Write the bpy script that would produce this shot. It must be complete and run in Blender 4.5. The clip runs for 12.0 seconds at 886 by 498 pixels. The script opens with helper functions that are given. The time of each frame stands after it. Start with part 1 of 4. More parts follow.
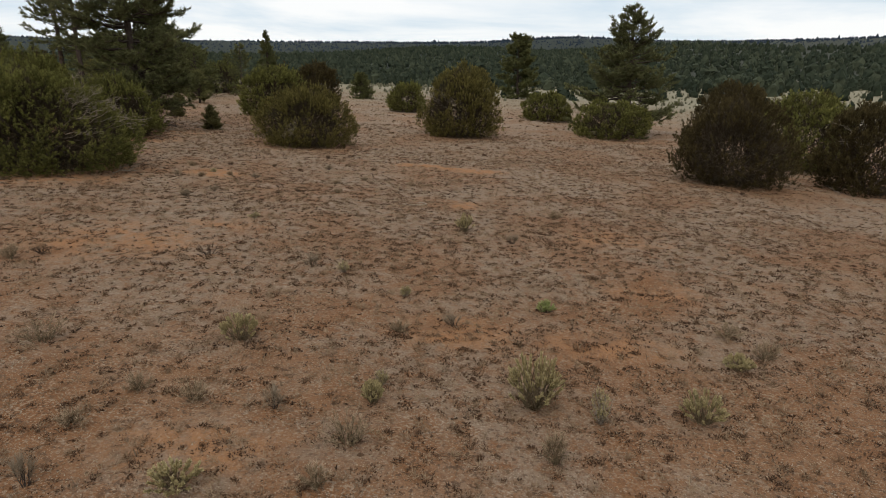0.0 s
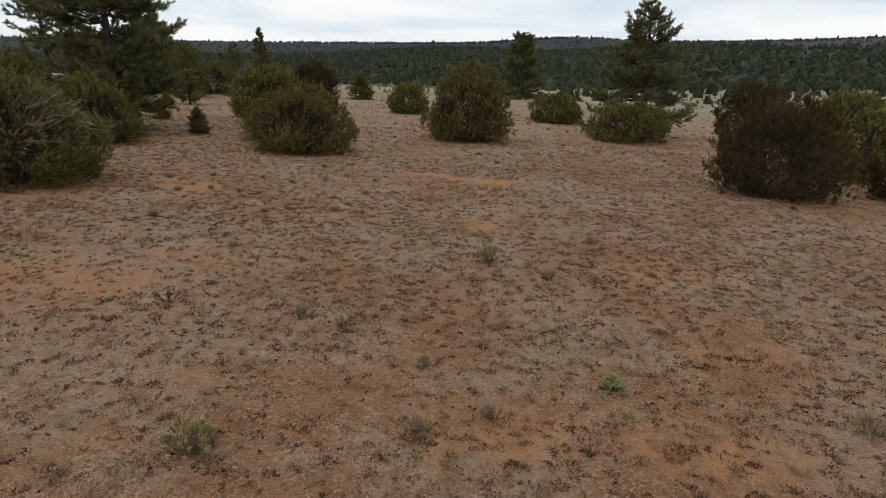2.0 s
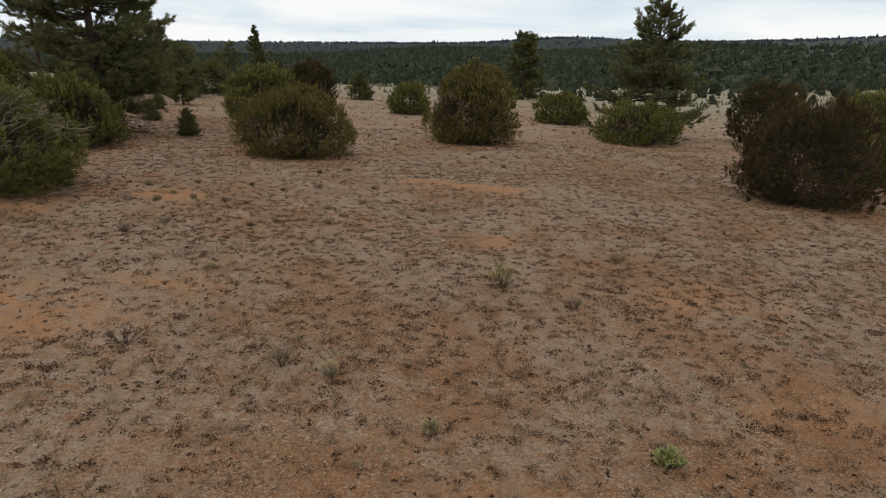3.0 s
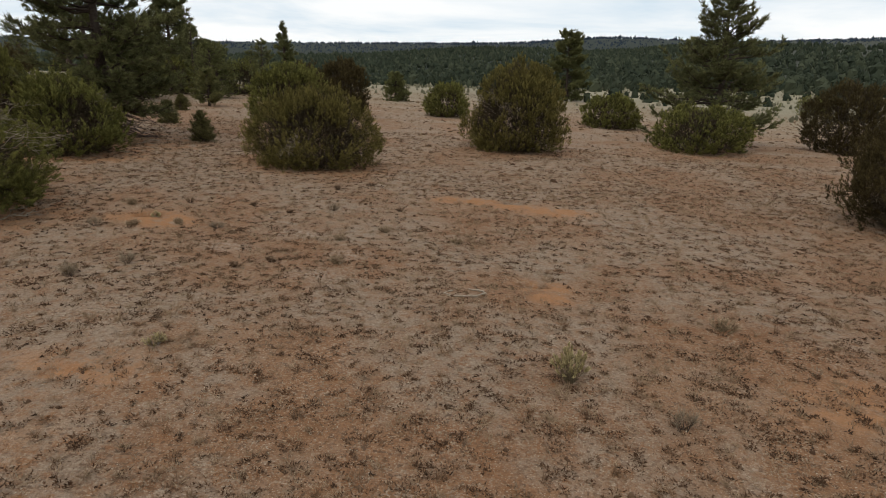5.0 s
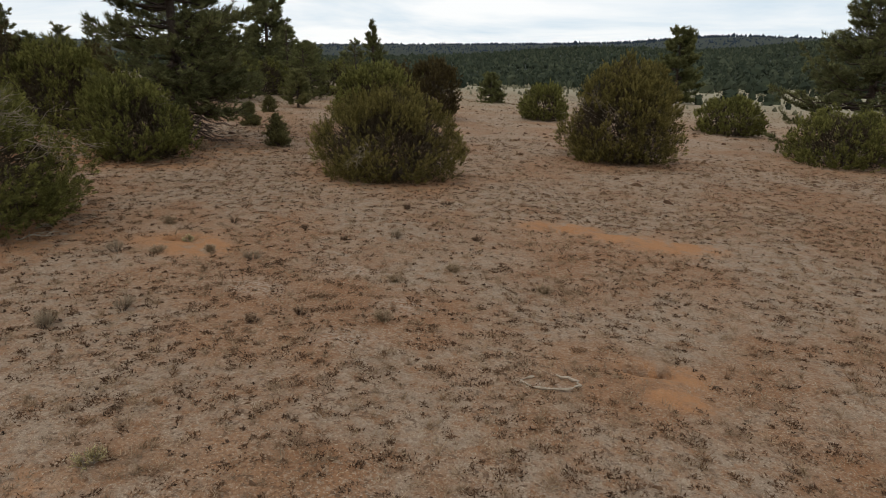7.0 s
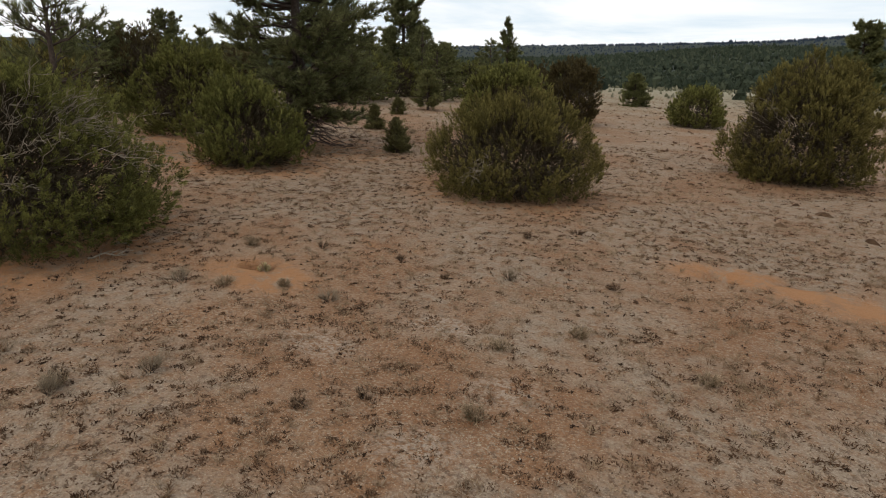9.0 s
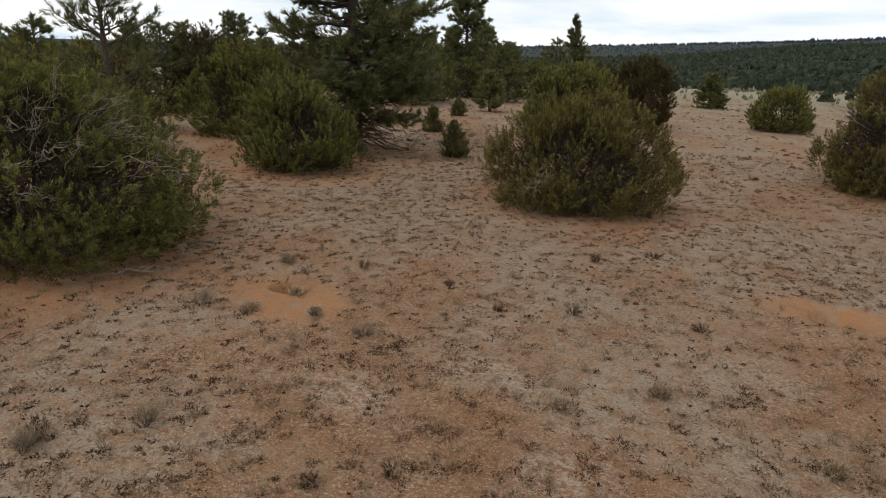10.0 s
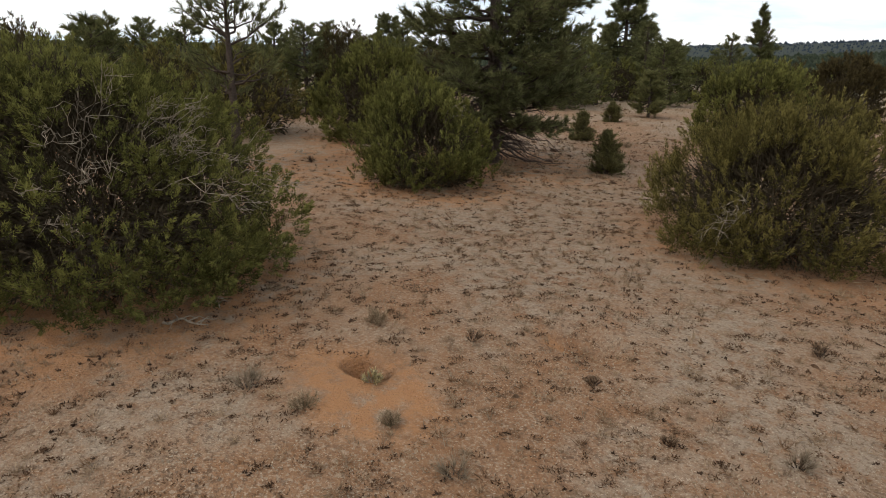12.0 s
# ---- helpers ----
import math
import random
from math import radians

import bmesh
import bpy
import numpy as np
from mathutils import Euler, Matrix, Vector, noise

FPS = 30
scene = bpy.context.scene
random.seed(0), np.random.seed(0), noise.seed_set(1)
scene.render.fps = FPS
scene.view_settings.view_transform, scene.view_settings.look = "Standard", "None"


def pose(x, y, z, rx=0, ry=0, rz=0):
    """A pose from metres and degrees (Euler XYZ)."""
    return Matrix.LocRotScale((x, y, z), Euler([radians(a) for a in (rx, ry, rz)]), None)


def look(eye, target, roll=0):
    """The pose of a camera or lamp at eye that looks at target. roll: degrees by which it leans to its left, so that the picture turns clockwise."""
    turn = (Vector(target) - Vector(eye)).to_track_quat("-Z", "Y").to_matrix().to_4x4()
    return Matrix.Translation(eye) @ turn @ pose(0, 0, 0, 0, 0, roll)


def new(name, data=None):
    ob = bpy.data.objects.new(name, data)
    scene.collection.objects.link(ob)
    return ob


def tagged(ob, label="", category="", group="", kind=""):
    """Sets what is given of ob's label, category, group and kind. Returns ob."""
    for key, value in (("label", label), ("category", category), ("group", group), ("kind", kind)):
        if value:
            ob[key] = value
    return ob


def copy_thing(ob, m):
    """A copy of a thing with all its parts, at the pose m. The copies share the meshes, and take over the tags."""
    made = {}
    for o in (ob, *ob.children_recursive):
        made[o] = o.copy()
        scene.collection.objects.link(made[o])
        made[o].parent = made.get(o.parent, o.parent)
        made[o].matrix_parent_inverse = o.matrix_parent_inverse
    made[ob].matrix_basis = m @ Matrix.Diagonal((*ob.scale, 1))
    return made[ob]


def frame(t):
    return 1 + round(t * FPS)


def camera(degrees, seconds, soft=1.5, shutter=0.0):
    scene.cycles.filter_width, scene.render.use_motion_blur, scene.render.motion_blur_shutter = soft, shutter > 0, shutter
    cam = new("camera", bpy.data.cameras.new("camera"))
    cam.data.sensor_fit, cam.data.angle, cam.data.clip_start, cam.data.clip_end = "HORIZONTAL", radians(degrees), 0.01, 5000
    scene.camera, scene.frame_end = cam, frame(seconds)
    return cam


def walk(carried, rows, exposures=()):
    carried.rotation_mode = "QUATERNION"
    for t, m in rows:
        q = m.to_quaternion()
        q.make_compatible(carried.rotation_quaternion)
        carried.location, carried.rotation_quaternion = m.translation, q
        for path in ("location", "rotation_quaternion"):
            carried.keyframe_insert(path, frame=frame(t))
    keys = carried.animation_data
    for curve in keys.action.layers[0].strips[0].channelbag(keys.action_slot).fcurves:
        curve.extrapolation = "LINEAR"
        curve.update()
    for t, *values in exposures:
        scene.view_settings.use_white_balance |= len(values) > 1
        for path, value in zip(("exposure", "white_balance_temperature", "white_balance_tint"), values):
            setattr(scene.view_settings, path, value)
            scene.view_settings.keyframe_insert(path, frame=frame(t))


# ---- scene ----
cam = camera(71.3, 12.0, soft=0.6)
METRES, EYE, TILT, LEAN, TURN = 15.228, 3.0, 0.8, 3.36, 0.0
ROWS = [
    (0.0, 0.0, 0.0, 0.0, 0.98, -16.26, -3.36),
    (0.5, -0.0071, 0.035, -0.0009, 0.93, -16.26, -3.34),
    (1.0, -0.0138, 0.0742, -0.0024, 0.9, -16.24, -3.34),
    (1.5, -0.0199, 0.1128, -0.0039, 0.88, -16.24, -3.33),
    (2.0, -0.0249, 0.1548, -0.0055, 0.87, -16.22, -3.32),
    (2.5, -0.029, 0.1976, -0.0073, 0.89, -16.23, -3.31),
    (3.0, -0.033, 0.246, -0.009, 0.9, -16.22, -3.3),
    (5.0, -0.0405, 0.4393, -0.0135, 4.41, -16.38, -3.34),
    (5.5, -0.0405, 0.4831, -0.0137, 5.58, -16.44, -3.3),
    (6.0, -0.0416, 0.5269, -0.0149, 7.18, -16.52, -3.29),
    (6.5, -0.0429, 0.567, -0.0159, 9.91, -16.65, -3.23),
    (7.0, -0.0462, 0.6071, -0.0166, 13.24, -16.8, -3.11),
    (9.0, -0.0776, 0.751, -0.0198, 25.6, -17.29, -2.77),
    (9.5, -0.0914, 0.787, -0.0206, 28.47, -17.41, -2.67),
    (10.0, -0.1072, 0.8213, -0.0214, 31.31, -17.53, -2.56),
    (10.5, -0.1257, 0.8567, -0.0227, 34.15, -17.64, -2.47),
    (11.0, -0.1456, 0.8909, -0.0242, 37.95, -17.75, -2.3),
    (11.5, -0.1695, 0.9264, -0.0261, 41.16, -17.86, -2.12),
    (12.0, -0.1964, 0.9608, -0.0272, 44.69, -17.96, -2.03),
]
walk(cam, [(t, pose(0, 0, EYE, TILT, LEAN, TURN) @ pose(METRES * x, METRES * y, METRES * z, 90 + pitch, roll, yaw)) for t, x, y, z, yaw, pitch, roll in ROWS],
     exposures=[(0.0, -0.03), (3.0, -0.08), (5.5, 0.0), (7.0, -0.02), (9.0, 0.07), (10.5, 0.11), (12.0, 0.24)])


# ---- world, sun and exposure ----
SUN_UP, SUN_TURN = 58.0, 200.0
world = bpy.data.worlds.new("sky")
scene.world = world
world.use_nodes = True
wn, wl = world.node_tree.nodes, world.node_tree.links
wn.clear()


def wnode(kind):
    return wn.new(kind)


def wmath(op, a, b=None, clamp=False):
    n = wnode("ShaderNodeMath")
    n.operation, n.use_clamp = op, clamp
    for i, v in enumerate((a, b)):
        if v is None:
            continue
        if isinstance(v, (int, float)):
            n.inputs[i].default_value = v
        else:
            wl.new(v, n.inputs[i])
    return n.outputs[0]


sky = wnode("ShaderNodeTexSky")
sky.sky_type, sky.sun_disc, sky.sun_elevation, sky.sun_rotation = "NISHITA", False, radians(SUN_UP), radians(SUN_TURN)
sky_bg = wnode("ShaderNodeBackground")
sky_bg.inputs["Strength"].default_value = 0.12
wl.new(sky.outputs[0], sky_bg.inputs["Color"])
coord = wnode("ShaderNodeTexCoord")
split = wnode("ShaderNodeSeparateXYZ")
wl.new(coord.outputs["Generated"], split.inputs[0])
lift = wmath("ADD", wmath("MAXIMUM", split.outputs[2], 0.0), 0.10)
flat = wnode("ShaderNodeCombineXYZ")
wl.new(wmath("DIVIDE", split.outputs[0], lift), flat.inputs[0])
wl.new(wmath("DIVIDE", split.outputs[1], lift), flat.inputs[1])
clouds = wnode("ShaderNodeTexNoise")
clouds.inputs["Scale"].default_value = 0.42
clouds.inputs["Detail"].default_value = 6.0
clouds.inputs["Roughness"].default_value = 0.55
clouds.inputs["Distortion"].default_value = 0.4
wl.new(flat.outputs[0], clouds.inputs["Vector"])
ramp = wnode("ShaderNodeValToRGB")
ramp.color_ramp.elements[0].position, ramp.color_ramp.elements[0].color = 0.36, (0.64, 0.755, 0.85, 1)
ramp.color_ramp.elements[1].position, ramp.color_ramp.elements[1].color = 0.56, (0.985, 0.99, 0.985, 1)
wl.new(clouds.outputs[0], ramp.inputs[0])
cloud_bg = wnode("ShaderNodeBackground")
cloud_bg.inputs["Strength"].default_value = 1.05
wl.new(ramp.outputs[0], cloud_bg.inputs["Color"])
mix = wnode("ShaderNodeMixShader")
mix.inputs[0].default_value = 0.93
wl.new(sky_bg.outputs[0], mix.inputs[1])
wl.new(cloud_bg.outputs[0], mix.inputs[2])
out = wnode("ShaderNodeOutputWorld")
wl.new(mix.outputs[0], out.inputs[0])

sun = new("sun", bpy.data.lights.new("sun", "SUN"))
sun.data.energy, sun.data.angle, sun.data.color = 1.2, radians(28), (1.0, 0.90, 0.76)
a, b = radians(SUN_TURN), radians(SUN_UP)
sun.matrix_world = look((0, 0, 60), (-math.sin(a) * math.cos(b), -math.cos(a) * math.cos(b), 60 - math.sin(b)))


# ---- materials ----
def nodes_of(name, rough=0.9, spec=0.15):
    m = bpy.data.materials.new(name)
    m.use_nodes = True
    nt = m.node_tree
    bsdf = nt.nodes["Principled BSDF"]
    bsdf.inputs["Roughness"].default_value = rough
    bsdf.inputs["Specular IOR Level"].default_value = spec
    return m, nt, bsdf


def noise_node(nt, scale, detail=4.0, rough=0.6, vec=None):
    n = nt.nodes.new("ShaderNodeTexNoise")
    n.inputs["Scale"].default_value, n.inputs["Detail"].default_value, n.inputs["Roughness"].default_value = scale, detail, rough
    if vec is not None:
        nt.links.new(vec, n.inputs["Vector"])
    return n.outputs[0]


def band(nt, value, lo, hi):
    n = nt.nodes.new("ShaderNodeMapRange")
    n.inputs["From Min"].default_value, n.inputs["From Max"].default_value = lo, hi
    nt.links.new(value, n.inputs[0])
    return n.outputs[0]


def mixed(nt, fac, c1, c2, blend="MIX"):
    n = nt.nodes.new("ShaderNodeMix")
    n.data_type, n.blend_type = "RGBA", blend
    for v, s in ((fac, n.inputs[0]), (c1, n.inputs[6]), (c2, n.inputs[7])):
        if isinstance(v, (int, float)):
            s.default_value = v
        elif isinstance(v, tuple):
            s.default_value = (*v, 1)
        else:
            nt.links.new(v, s)
    return n.outputs[2]


def product(nt, a, b, op="MULTIPLY"):
    n = nt.nodes.new("ShaderNodeMath")
    n.operation, n.use_clamp = op, True
    for i, v in enumerate((a, b)):
        if isinstance(v, (int, float)):
            n.inputs[i].default_value = v
        else:
            nt.links.new(v, n.inputs[i])
    return n.outputs[0]


def bump(nt, bsdf, height, strength, distance):
    n = nt.nodes.new("ShaderNodeBump")
    n.inputs["Strength"].default_value, n.inputs["Distance"].default_value = strength, distance
    nt.links.new(height, n.inputs["Height"])
    nt.links.new(n.outputs[0], bsdf.inputs["Normal"])


def world_place(nt):
    return nt.nodes.new("ShaderNodeNewGeometry").outputs["Position"]


def leaf_material(name, dark, light, tip, see=0.25, patch=1.6, vary=1.0):
    """Foliage: every leaf its own tone, broader patches over the crown, some light through the leaf."""
    m, nt, bsdf = nodes_of(name, 0.9, 0.06)
    geo = nt.nodes.new("ShaderNodeNewGeometry")
    one = geo.outputs["Random Per Island"]
    where = geo.outputs["Position"]
    c = mixed(nt, band(nt, noise_node(nt, patch, 3.0, 0.6, where), 0.35, 0.65), dark, light)
    young = nt.nodes.new("ShaderNodeAttribute")
    young.attribute_name = "young"
    c = mixed(nt, product(nt, band(nt, one, 0.6, 1.0), 0.5 * vary), c, tip)
    c = mixed(nt, product(nt, band(nt, young.outputs["Fac"], 0.45, 1.0), 0.8), c, tip)
    c = mixed(nt, product(nt, band(nt, one, 0.22, 0.0), 0.6 * vary), c, (dark[0] * 0.7, dark[1] * 0.65, dark[2] * 0.7))
    nt.links.new(c, bsdf.inputs["Base Color"])
    tr = nt.nodes.new("ShaderNodeBsdfTranslucent")
    nt.links.new(c, tr.inputs["Color"])
    mx = nt.nodes.new("ShaderNodeMixShader")
    mx.inputs[0].default_value = see
    nt.links.new(bsdf.outputs[0], mx.inputs[1])
    nt.links.new(tr.outputs[0], mx.inputs[2])
    nt.links.new(mx.outputs[0], nt.nodes["Material Output"].inputs["Surface"])
    return m


def wood_material(name, dark, light, scale=14.0):
    m, nt, bsdf = nodes_of(name, 0.9, 0.1)
    where = world_place(nt)
    c = mixed(nt, band(nt, noise_node(nt, scale, 5.0, 0.7, where), 0.3, 0.7), dark, light)
    c = mixed(nt, product(nt, band(nt, noise_node(nt, scale * 6, 2.0, 0.6, where), 0.5, 0.75), 0.5), c, (dark[0] * 0.5, dark[1] * 0.5, dark[2] * 0.5))
    nt.links.new(c, bsdf.inputs["Base Color"])
    bump(nt, bsdf, noise_node(nt, scale * 3, 5.0, 0.7, where), 0.6, 0.02)
    return m


def soil_material():
    """Red sandy soil, grey crust and matted dead grass in patches, bare orange sand where the animals dug."""
    m, nt, bsdf = nodes_of("red_soil", 0.95, 0.1)
    at = world_place(nt)
    sand = nt.nodes.new("ShaderNodeAttribute")
    sand.attribute_name = "sand"
    pale = nt.nodes.new("ShaderNodeAttribute")
    pale.attribute_name = "pale"
    meadow = nt.nodes.new("ShaderNodeAttribute")
    meadow.attribute_name = "meadow"
    far = nt.nodes.new("ShaderNodeAttribute")
    far.attribute_name = "far_grass"
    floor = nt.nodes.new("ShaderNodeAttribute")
    floor.attribute_name = "tree_dark_floor"
    c = mixed(nt, band(nt, noise_node(nt, 0.45, 5.0, 0.65, at), 0.35, 0.65), (0.213, 0.100, 0.045), (0.256, 0.141, 0.077))
    firm = product(nt, 1.0, product(nt, sand.outputs["Fac"], 0.9), "SUBTRACT")
    c = mixed(nt, product(nt, firm, band(nt, noise_node(nt, 52.0, 3.0, 0.6, at), 0.40, 0.64)), c, mixed(nt, 1.0, c, (0.74, 0.71, 0.68), "MULTIPLY"))
    crust = product(nt, band(nt, noise_node(nt, 0.28, 6.0, 0.68, at), 0.44, 0.54), band(nt, noise_node(nt, 5.5, 5.0, 0.72, at), 0.36, 0.56))
    c = mixed(nt, product(nt, crust, product(nt, product(nt, meadow.outputs["Fac"], 0.35), 0.50, "ADD")), c, (0.272, 0.230, 0.180))
    fleck = product(nt, band(nt, noise_node(nt, 26.0, 3.0, 0.55, at), 0.54, 0.60), band(nt, noise_node(nt, 1.3, 4.0, 0.7, at), 0.36, 0.60))
    c = mixed(nt, product(nt, fleck, 0.60), c, (0.360, 0.290, 0.215))
    dry = mixed(nt, noise_node(nt, 1.4, 6.0, 0.75, at), (0.228, 0.145, 0.092), (0.325, 0.246, 0.181))
    c = mixed(nt, product(nt, meadow.outputs["Fac"], product(nt, band(nt, noise_node(nt, 2.6, 6.0, 0.8, at), 0.30, 0.68), 0.60)), c, dry)
    orange = mixed(nt, noise_node(nt, 7.0, 4.0, 0.6, at), (0.282, 0.134, 0.061), (0.340, 0.178, 0.089))
    dug = product(nt, sand.outputs["Fac"], product(nt, band(nt, noise_node(nt, 2.6, 6.0, 0.78, at), 0.40, 0.58), 0.14, "ADD"))
    c = mixed(nt, product(nt, band(nt, dug, 0.16, 0.62), 0.95), c, orange)
    litter = product(nt, band(nt, noise_node(nt, 16.0, 4.0, 0.6, at), 0.56, 0.60), band(nt, noise_node(nt, 1.6, 4.0, 0.7, at), 0.34, 0.58))
    litter = product(nt, litter, product(nt, 1.0, product(nt, product(nt, sand.outputs["Fac"], 0.8), product(nt, meadow.outputs["Fac"], 0.25), "ADD"), "SUBTRACT"))
    c = mixed(nt, product(nt, litter, 0.80), c, (0.085, 0.052, 0.034))
    c = mixed(nt, product(nt, product(nt, pale.outputs["Fac"], 0.62), band(nt, noise_node(nt, 18.0, 4.0, 0.6, at), 0.43, 0.58)), c, (0.43, 0.375, 0.31))
    c = mixed(nt, product(nt, band(nt, noise_node(nt, 60.0, 2.0, 0.5, at), 0.60, 0.66), product(nt, firm, 0.60)), c, (0.42, 0.335, 0.245))
    # dark specks: soil grain, also standing in for shade between its crumbs
    c = mixed(nt, product(nt, band(nt, noise_node(nt, 38.0, 3.0, 0.55, at), 0.54, 0.60), product(nt, firm, 0.45)), c, (0.110, 0.060, 0.034))
    grass = mixed(nt, noise_node(nt, 0.10, 6.0, 0.75, at), (0.15, 0.135, 0.085), (0.30, 0.265, 0.19))
    c = mixed(nt, far.outputs["Fac"], c, grass)
    # ground darkened to about the far trees' own green, which closes their gaps
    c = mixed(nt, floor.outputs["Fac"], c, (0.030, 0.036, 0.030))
    nt.links.new(c, bsdf.inputs["Base Color"])
    rough = mixed(nt, 0.6, noise_node(nt, 12.0, 4.0, 0.6, at), noise_node(nt, 42.0, 3.0, 0.58, at))
    bump(nt, bsdf, rough, 0.85, 0.07)
    return m


SOIL = soil_material()
JUNIPER = leaf_material("juniper_green", (0.056, 0.048, 0.017), (0.116, 0.099, 0.031), (0.240, 0.200, 0.064), patch=2.4)
JUNIPER_DEEP = leaf_material("juniper_deep_green", (0.054, 0.054, 0.018), (0.116, 0.115, 0.034), (0.235, 0.225, 0.066), patch=1.7)
JUNIPER_DARK = leaf_material("juniper_brown_green", (0.038, 0.028, 0.013), (0.060, 0.046, 0.020), (0.114, 0.088, 0.037), patch=2.4)
PINE = leaf_material("pine_green", (0.068, 0.072, 0.032), (0.118, 0.121, 0.050), (0.240, 0.236, 0.105))
YOUNG_PINE = leaf_material("young_pine_green", (0.105, 0.105, 0.044), (0.165, 0.160, 0.064), (0.27, 0.255, 0.105))
SAPLING = leaf_material("sapling_olive_green", (0.070, 0.064, 0.028), (0.125, 0.115, 0.046), (0.23, 0.205, 0.085), patch=5.0)
PINYON = leaf_material("pinyon_green", (0.076, 0.080, 0.034), (0.122, 0.127, 0.050), (0.210, 0.208, 0.085))
FAR_LEAF = leaf_material("woodland_green", (0.021, 0.028, 0.019), (0.032, 0.040, 0.025), (0.060, 0.068, 0.042), 0.0, 0.3, 0.3)
# the blue of distance haze is mixed into this leaf colour
RIDGE_HAZE_LEAF = leaf_material("ridge_haze_blue_green", (0.025, 0.036, 0.052), (0.031, 0.043, 0.060), (0.038, 0.051, 0.068), 0.0, 0.004, 0.3)
FAR_SAGE = leaf_material("far_sage_grey", (0.10, 0.095, 0.06), (0.15, 0.14, 0.092), (0.23, 0.21, 0.15), 0.1, 0.5)
SAGE = leaf_material("sage_grey_green", (0.17, 0.130, 0.055), (0.32, 0.265, 0.130), (0.54, 0.455, 0.25), 0.2, 9.0)
GREEN_WEED = leaf_material("fresh_green", (0.16, 0.19, 0.07), (0.25, 0.29, 0.10), (0.38, 0.40, 0.17), 0.3, 9.0)
DRY = leaf_material("dry_grass_straw", (0.15, 0.105, 0.068), (0.23, 0.175, 0.12), (0.31, 0.255, 0.185), 0.15, 0.6)
GREY_DRY = leaf_material("weathered_grey_stalks", (0.18, 0.118, 0.072), (0.31, 0.220, 0.140), (0.47, 0.36, 0.245), 0.1, 0.8)
DEAD = leaf_material("dead_brown_mat", (0.060, 0.033, 0.019), (0.106, 0.060, 0.035), (0.32, 0.225, 0.148), 0.0, 2.0)
CUSHION = leaf_material("matted_brown_cushion", (0.075, 0.044, 0.027), (0.135, 0.085, 0.052), (0.26, 0.18, 0.115), 0.0, 14.0)
ROSETTE = leaf_material("dark_dead_rosette", (0.034, 0.021, 0.014), (0.056, 0.034, 0.022), (0.100, 0.064, 0.042), 0.0, 5.0)
BROWN_TUFT = leaf_material("brown_dry_tuft", (0.115, 0.064, 0.036), (0.20, 0.124, 0.072), (0.35, 0.240, 0.150), 0.1, 1.2)
CHIPS = leaf_material("crust_chips", (0.27, 0.205, 0.14), (0.36, 0.30, 0.225), (0.44, 0.375, 0.29), 0.0, 1.0)
# dead-twig brown, kept dark to stand for shade in the crown's gaps
INNER = leaf_material("gap_dark_inner_twigs", (0.046, 0.036, 0.023), (0.074, 0.057, 0.036), (0.115, 0.090, 0.058), 0.0, 4.0)
BARK = wood_material("rough_bark", (0.045, 0.033, 0.026), (0.10, 0.075, 0.06))
SNAG = wood_material("dead_pine_twigs", (0.060, 0.042, 0.036), (0.130, 0.095, 0.080))
STRAW_STEM = wood_material("sage_stems", (0.10, 0.075, 0.045), (0.24, 0.185, 0.11), 30.0)
PALE_WOOD = wood_material("bleached_wood", (0.24, 0.195, 0.145), (0.44, 0.37, 0.29), 26.0)
GREY_WOOD = wood_material("weathered_grey_wood", (0.17, 0.138, 0.105), (0.38, 0.315, 0.245), 20.0)


# ---- mesh helpers ----
def mesh_of(name, verts, faces, material, smooth=False):
    """A mesh from arrays; faces is an array of triangles or of quads, or a list of such arrays."""
    me = bpy.data.meshes.new(name)
    sets = faces if isinstance(faces, list) else [faces]
    sets = [np.asarray(f, dtype=np.int32) for f in sets if len(f)]
    me.vertices.add(len(verts))
    me.vertices.foreach_set("co", np.asarray(verts, dtype=np.float32).ravel())
    loops = np.concatenate([f.ravel() for f in sets])
    sizes = np.concatenate([np.full(len(f), f.shape[1], dtype=np.int32) for f in sets])
    me.loops.add(len(loops))
    me.loops.foreach_set("vertex_index", loops)
    me.polygons.add(len(sizes))
    me.polygons.foreach_set("loop_start", np.concatenate([[0], np.cumsum(sizes)[:-1]]).astype(np.int32))
    me.polygons.foreach_set("use_smooth", np.full(len(sizes), smooth))
    me.update(calc_edges=True)
    me.validate()
    me.materials.append(material)
    return me


def tip_toned(me, young, corners=3):
    """Sets each leaf's share of the tip colour, from 0 to 1."""
    me.attributes.new("young", "FLOAT", "POINT").data.foreach_set("value", np.repeat(young, corners).astype(np.float32))
    return me


def part(name, me, parent, label=""):
    ob = new(name, me)
    ob.parent = parent
    return tagged(ob, label)


def unit(v):
    return v / np.maximum(np.linalg.norm(v, axis=-1, keepdims=True), 1e-9)


def leaves(base, way, length, width, rng):
    """Slim pointed leaves from base points along ways: the vertices and the triangles."""
    n = len(base)
    side = unit(np.cross(way, unit(rng.normal(size=(n, 3)))))
    length, width = np.broadcast_to(length, n)[:, None], np.broadcast_to(width, n)[:, None]
    v = np.stack([base - side * width / 2, base + way * length, base + side * width / 2], 1).reshape(-1, 3)
    return v, np.arange(3 * n).reshape(n, 3)


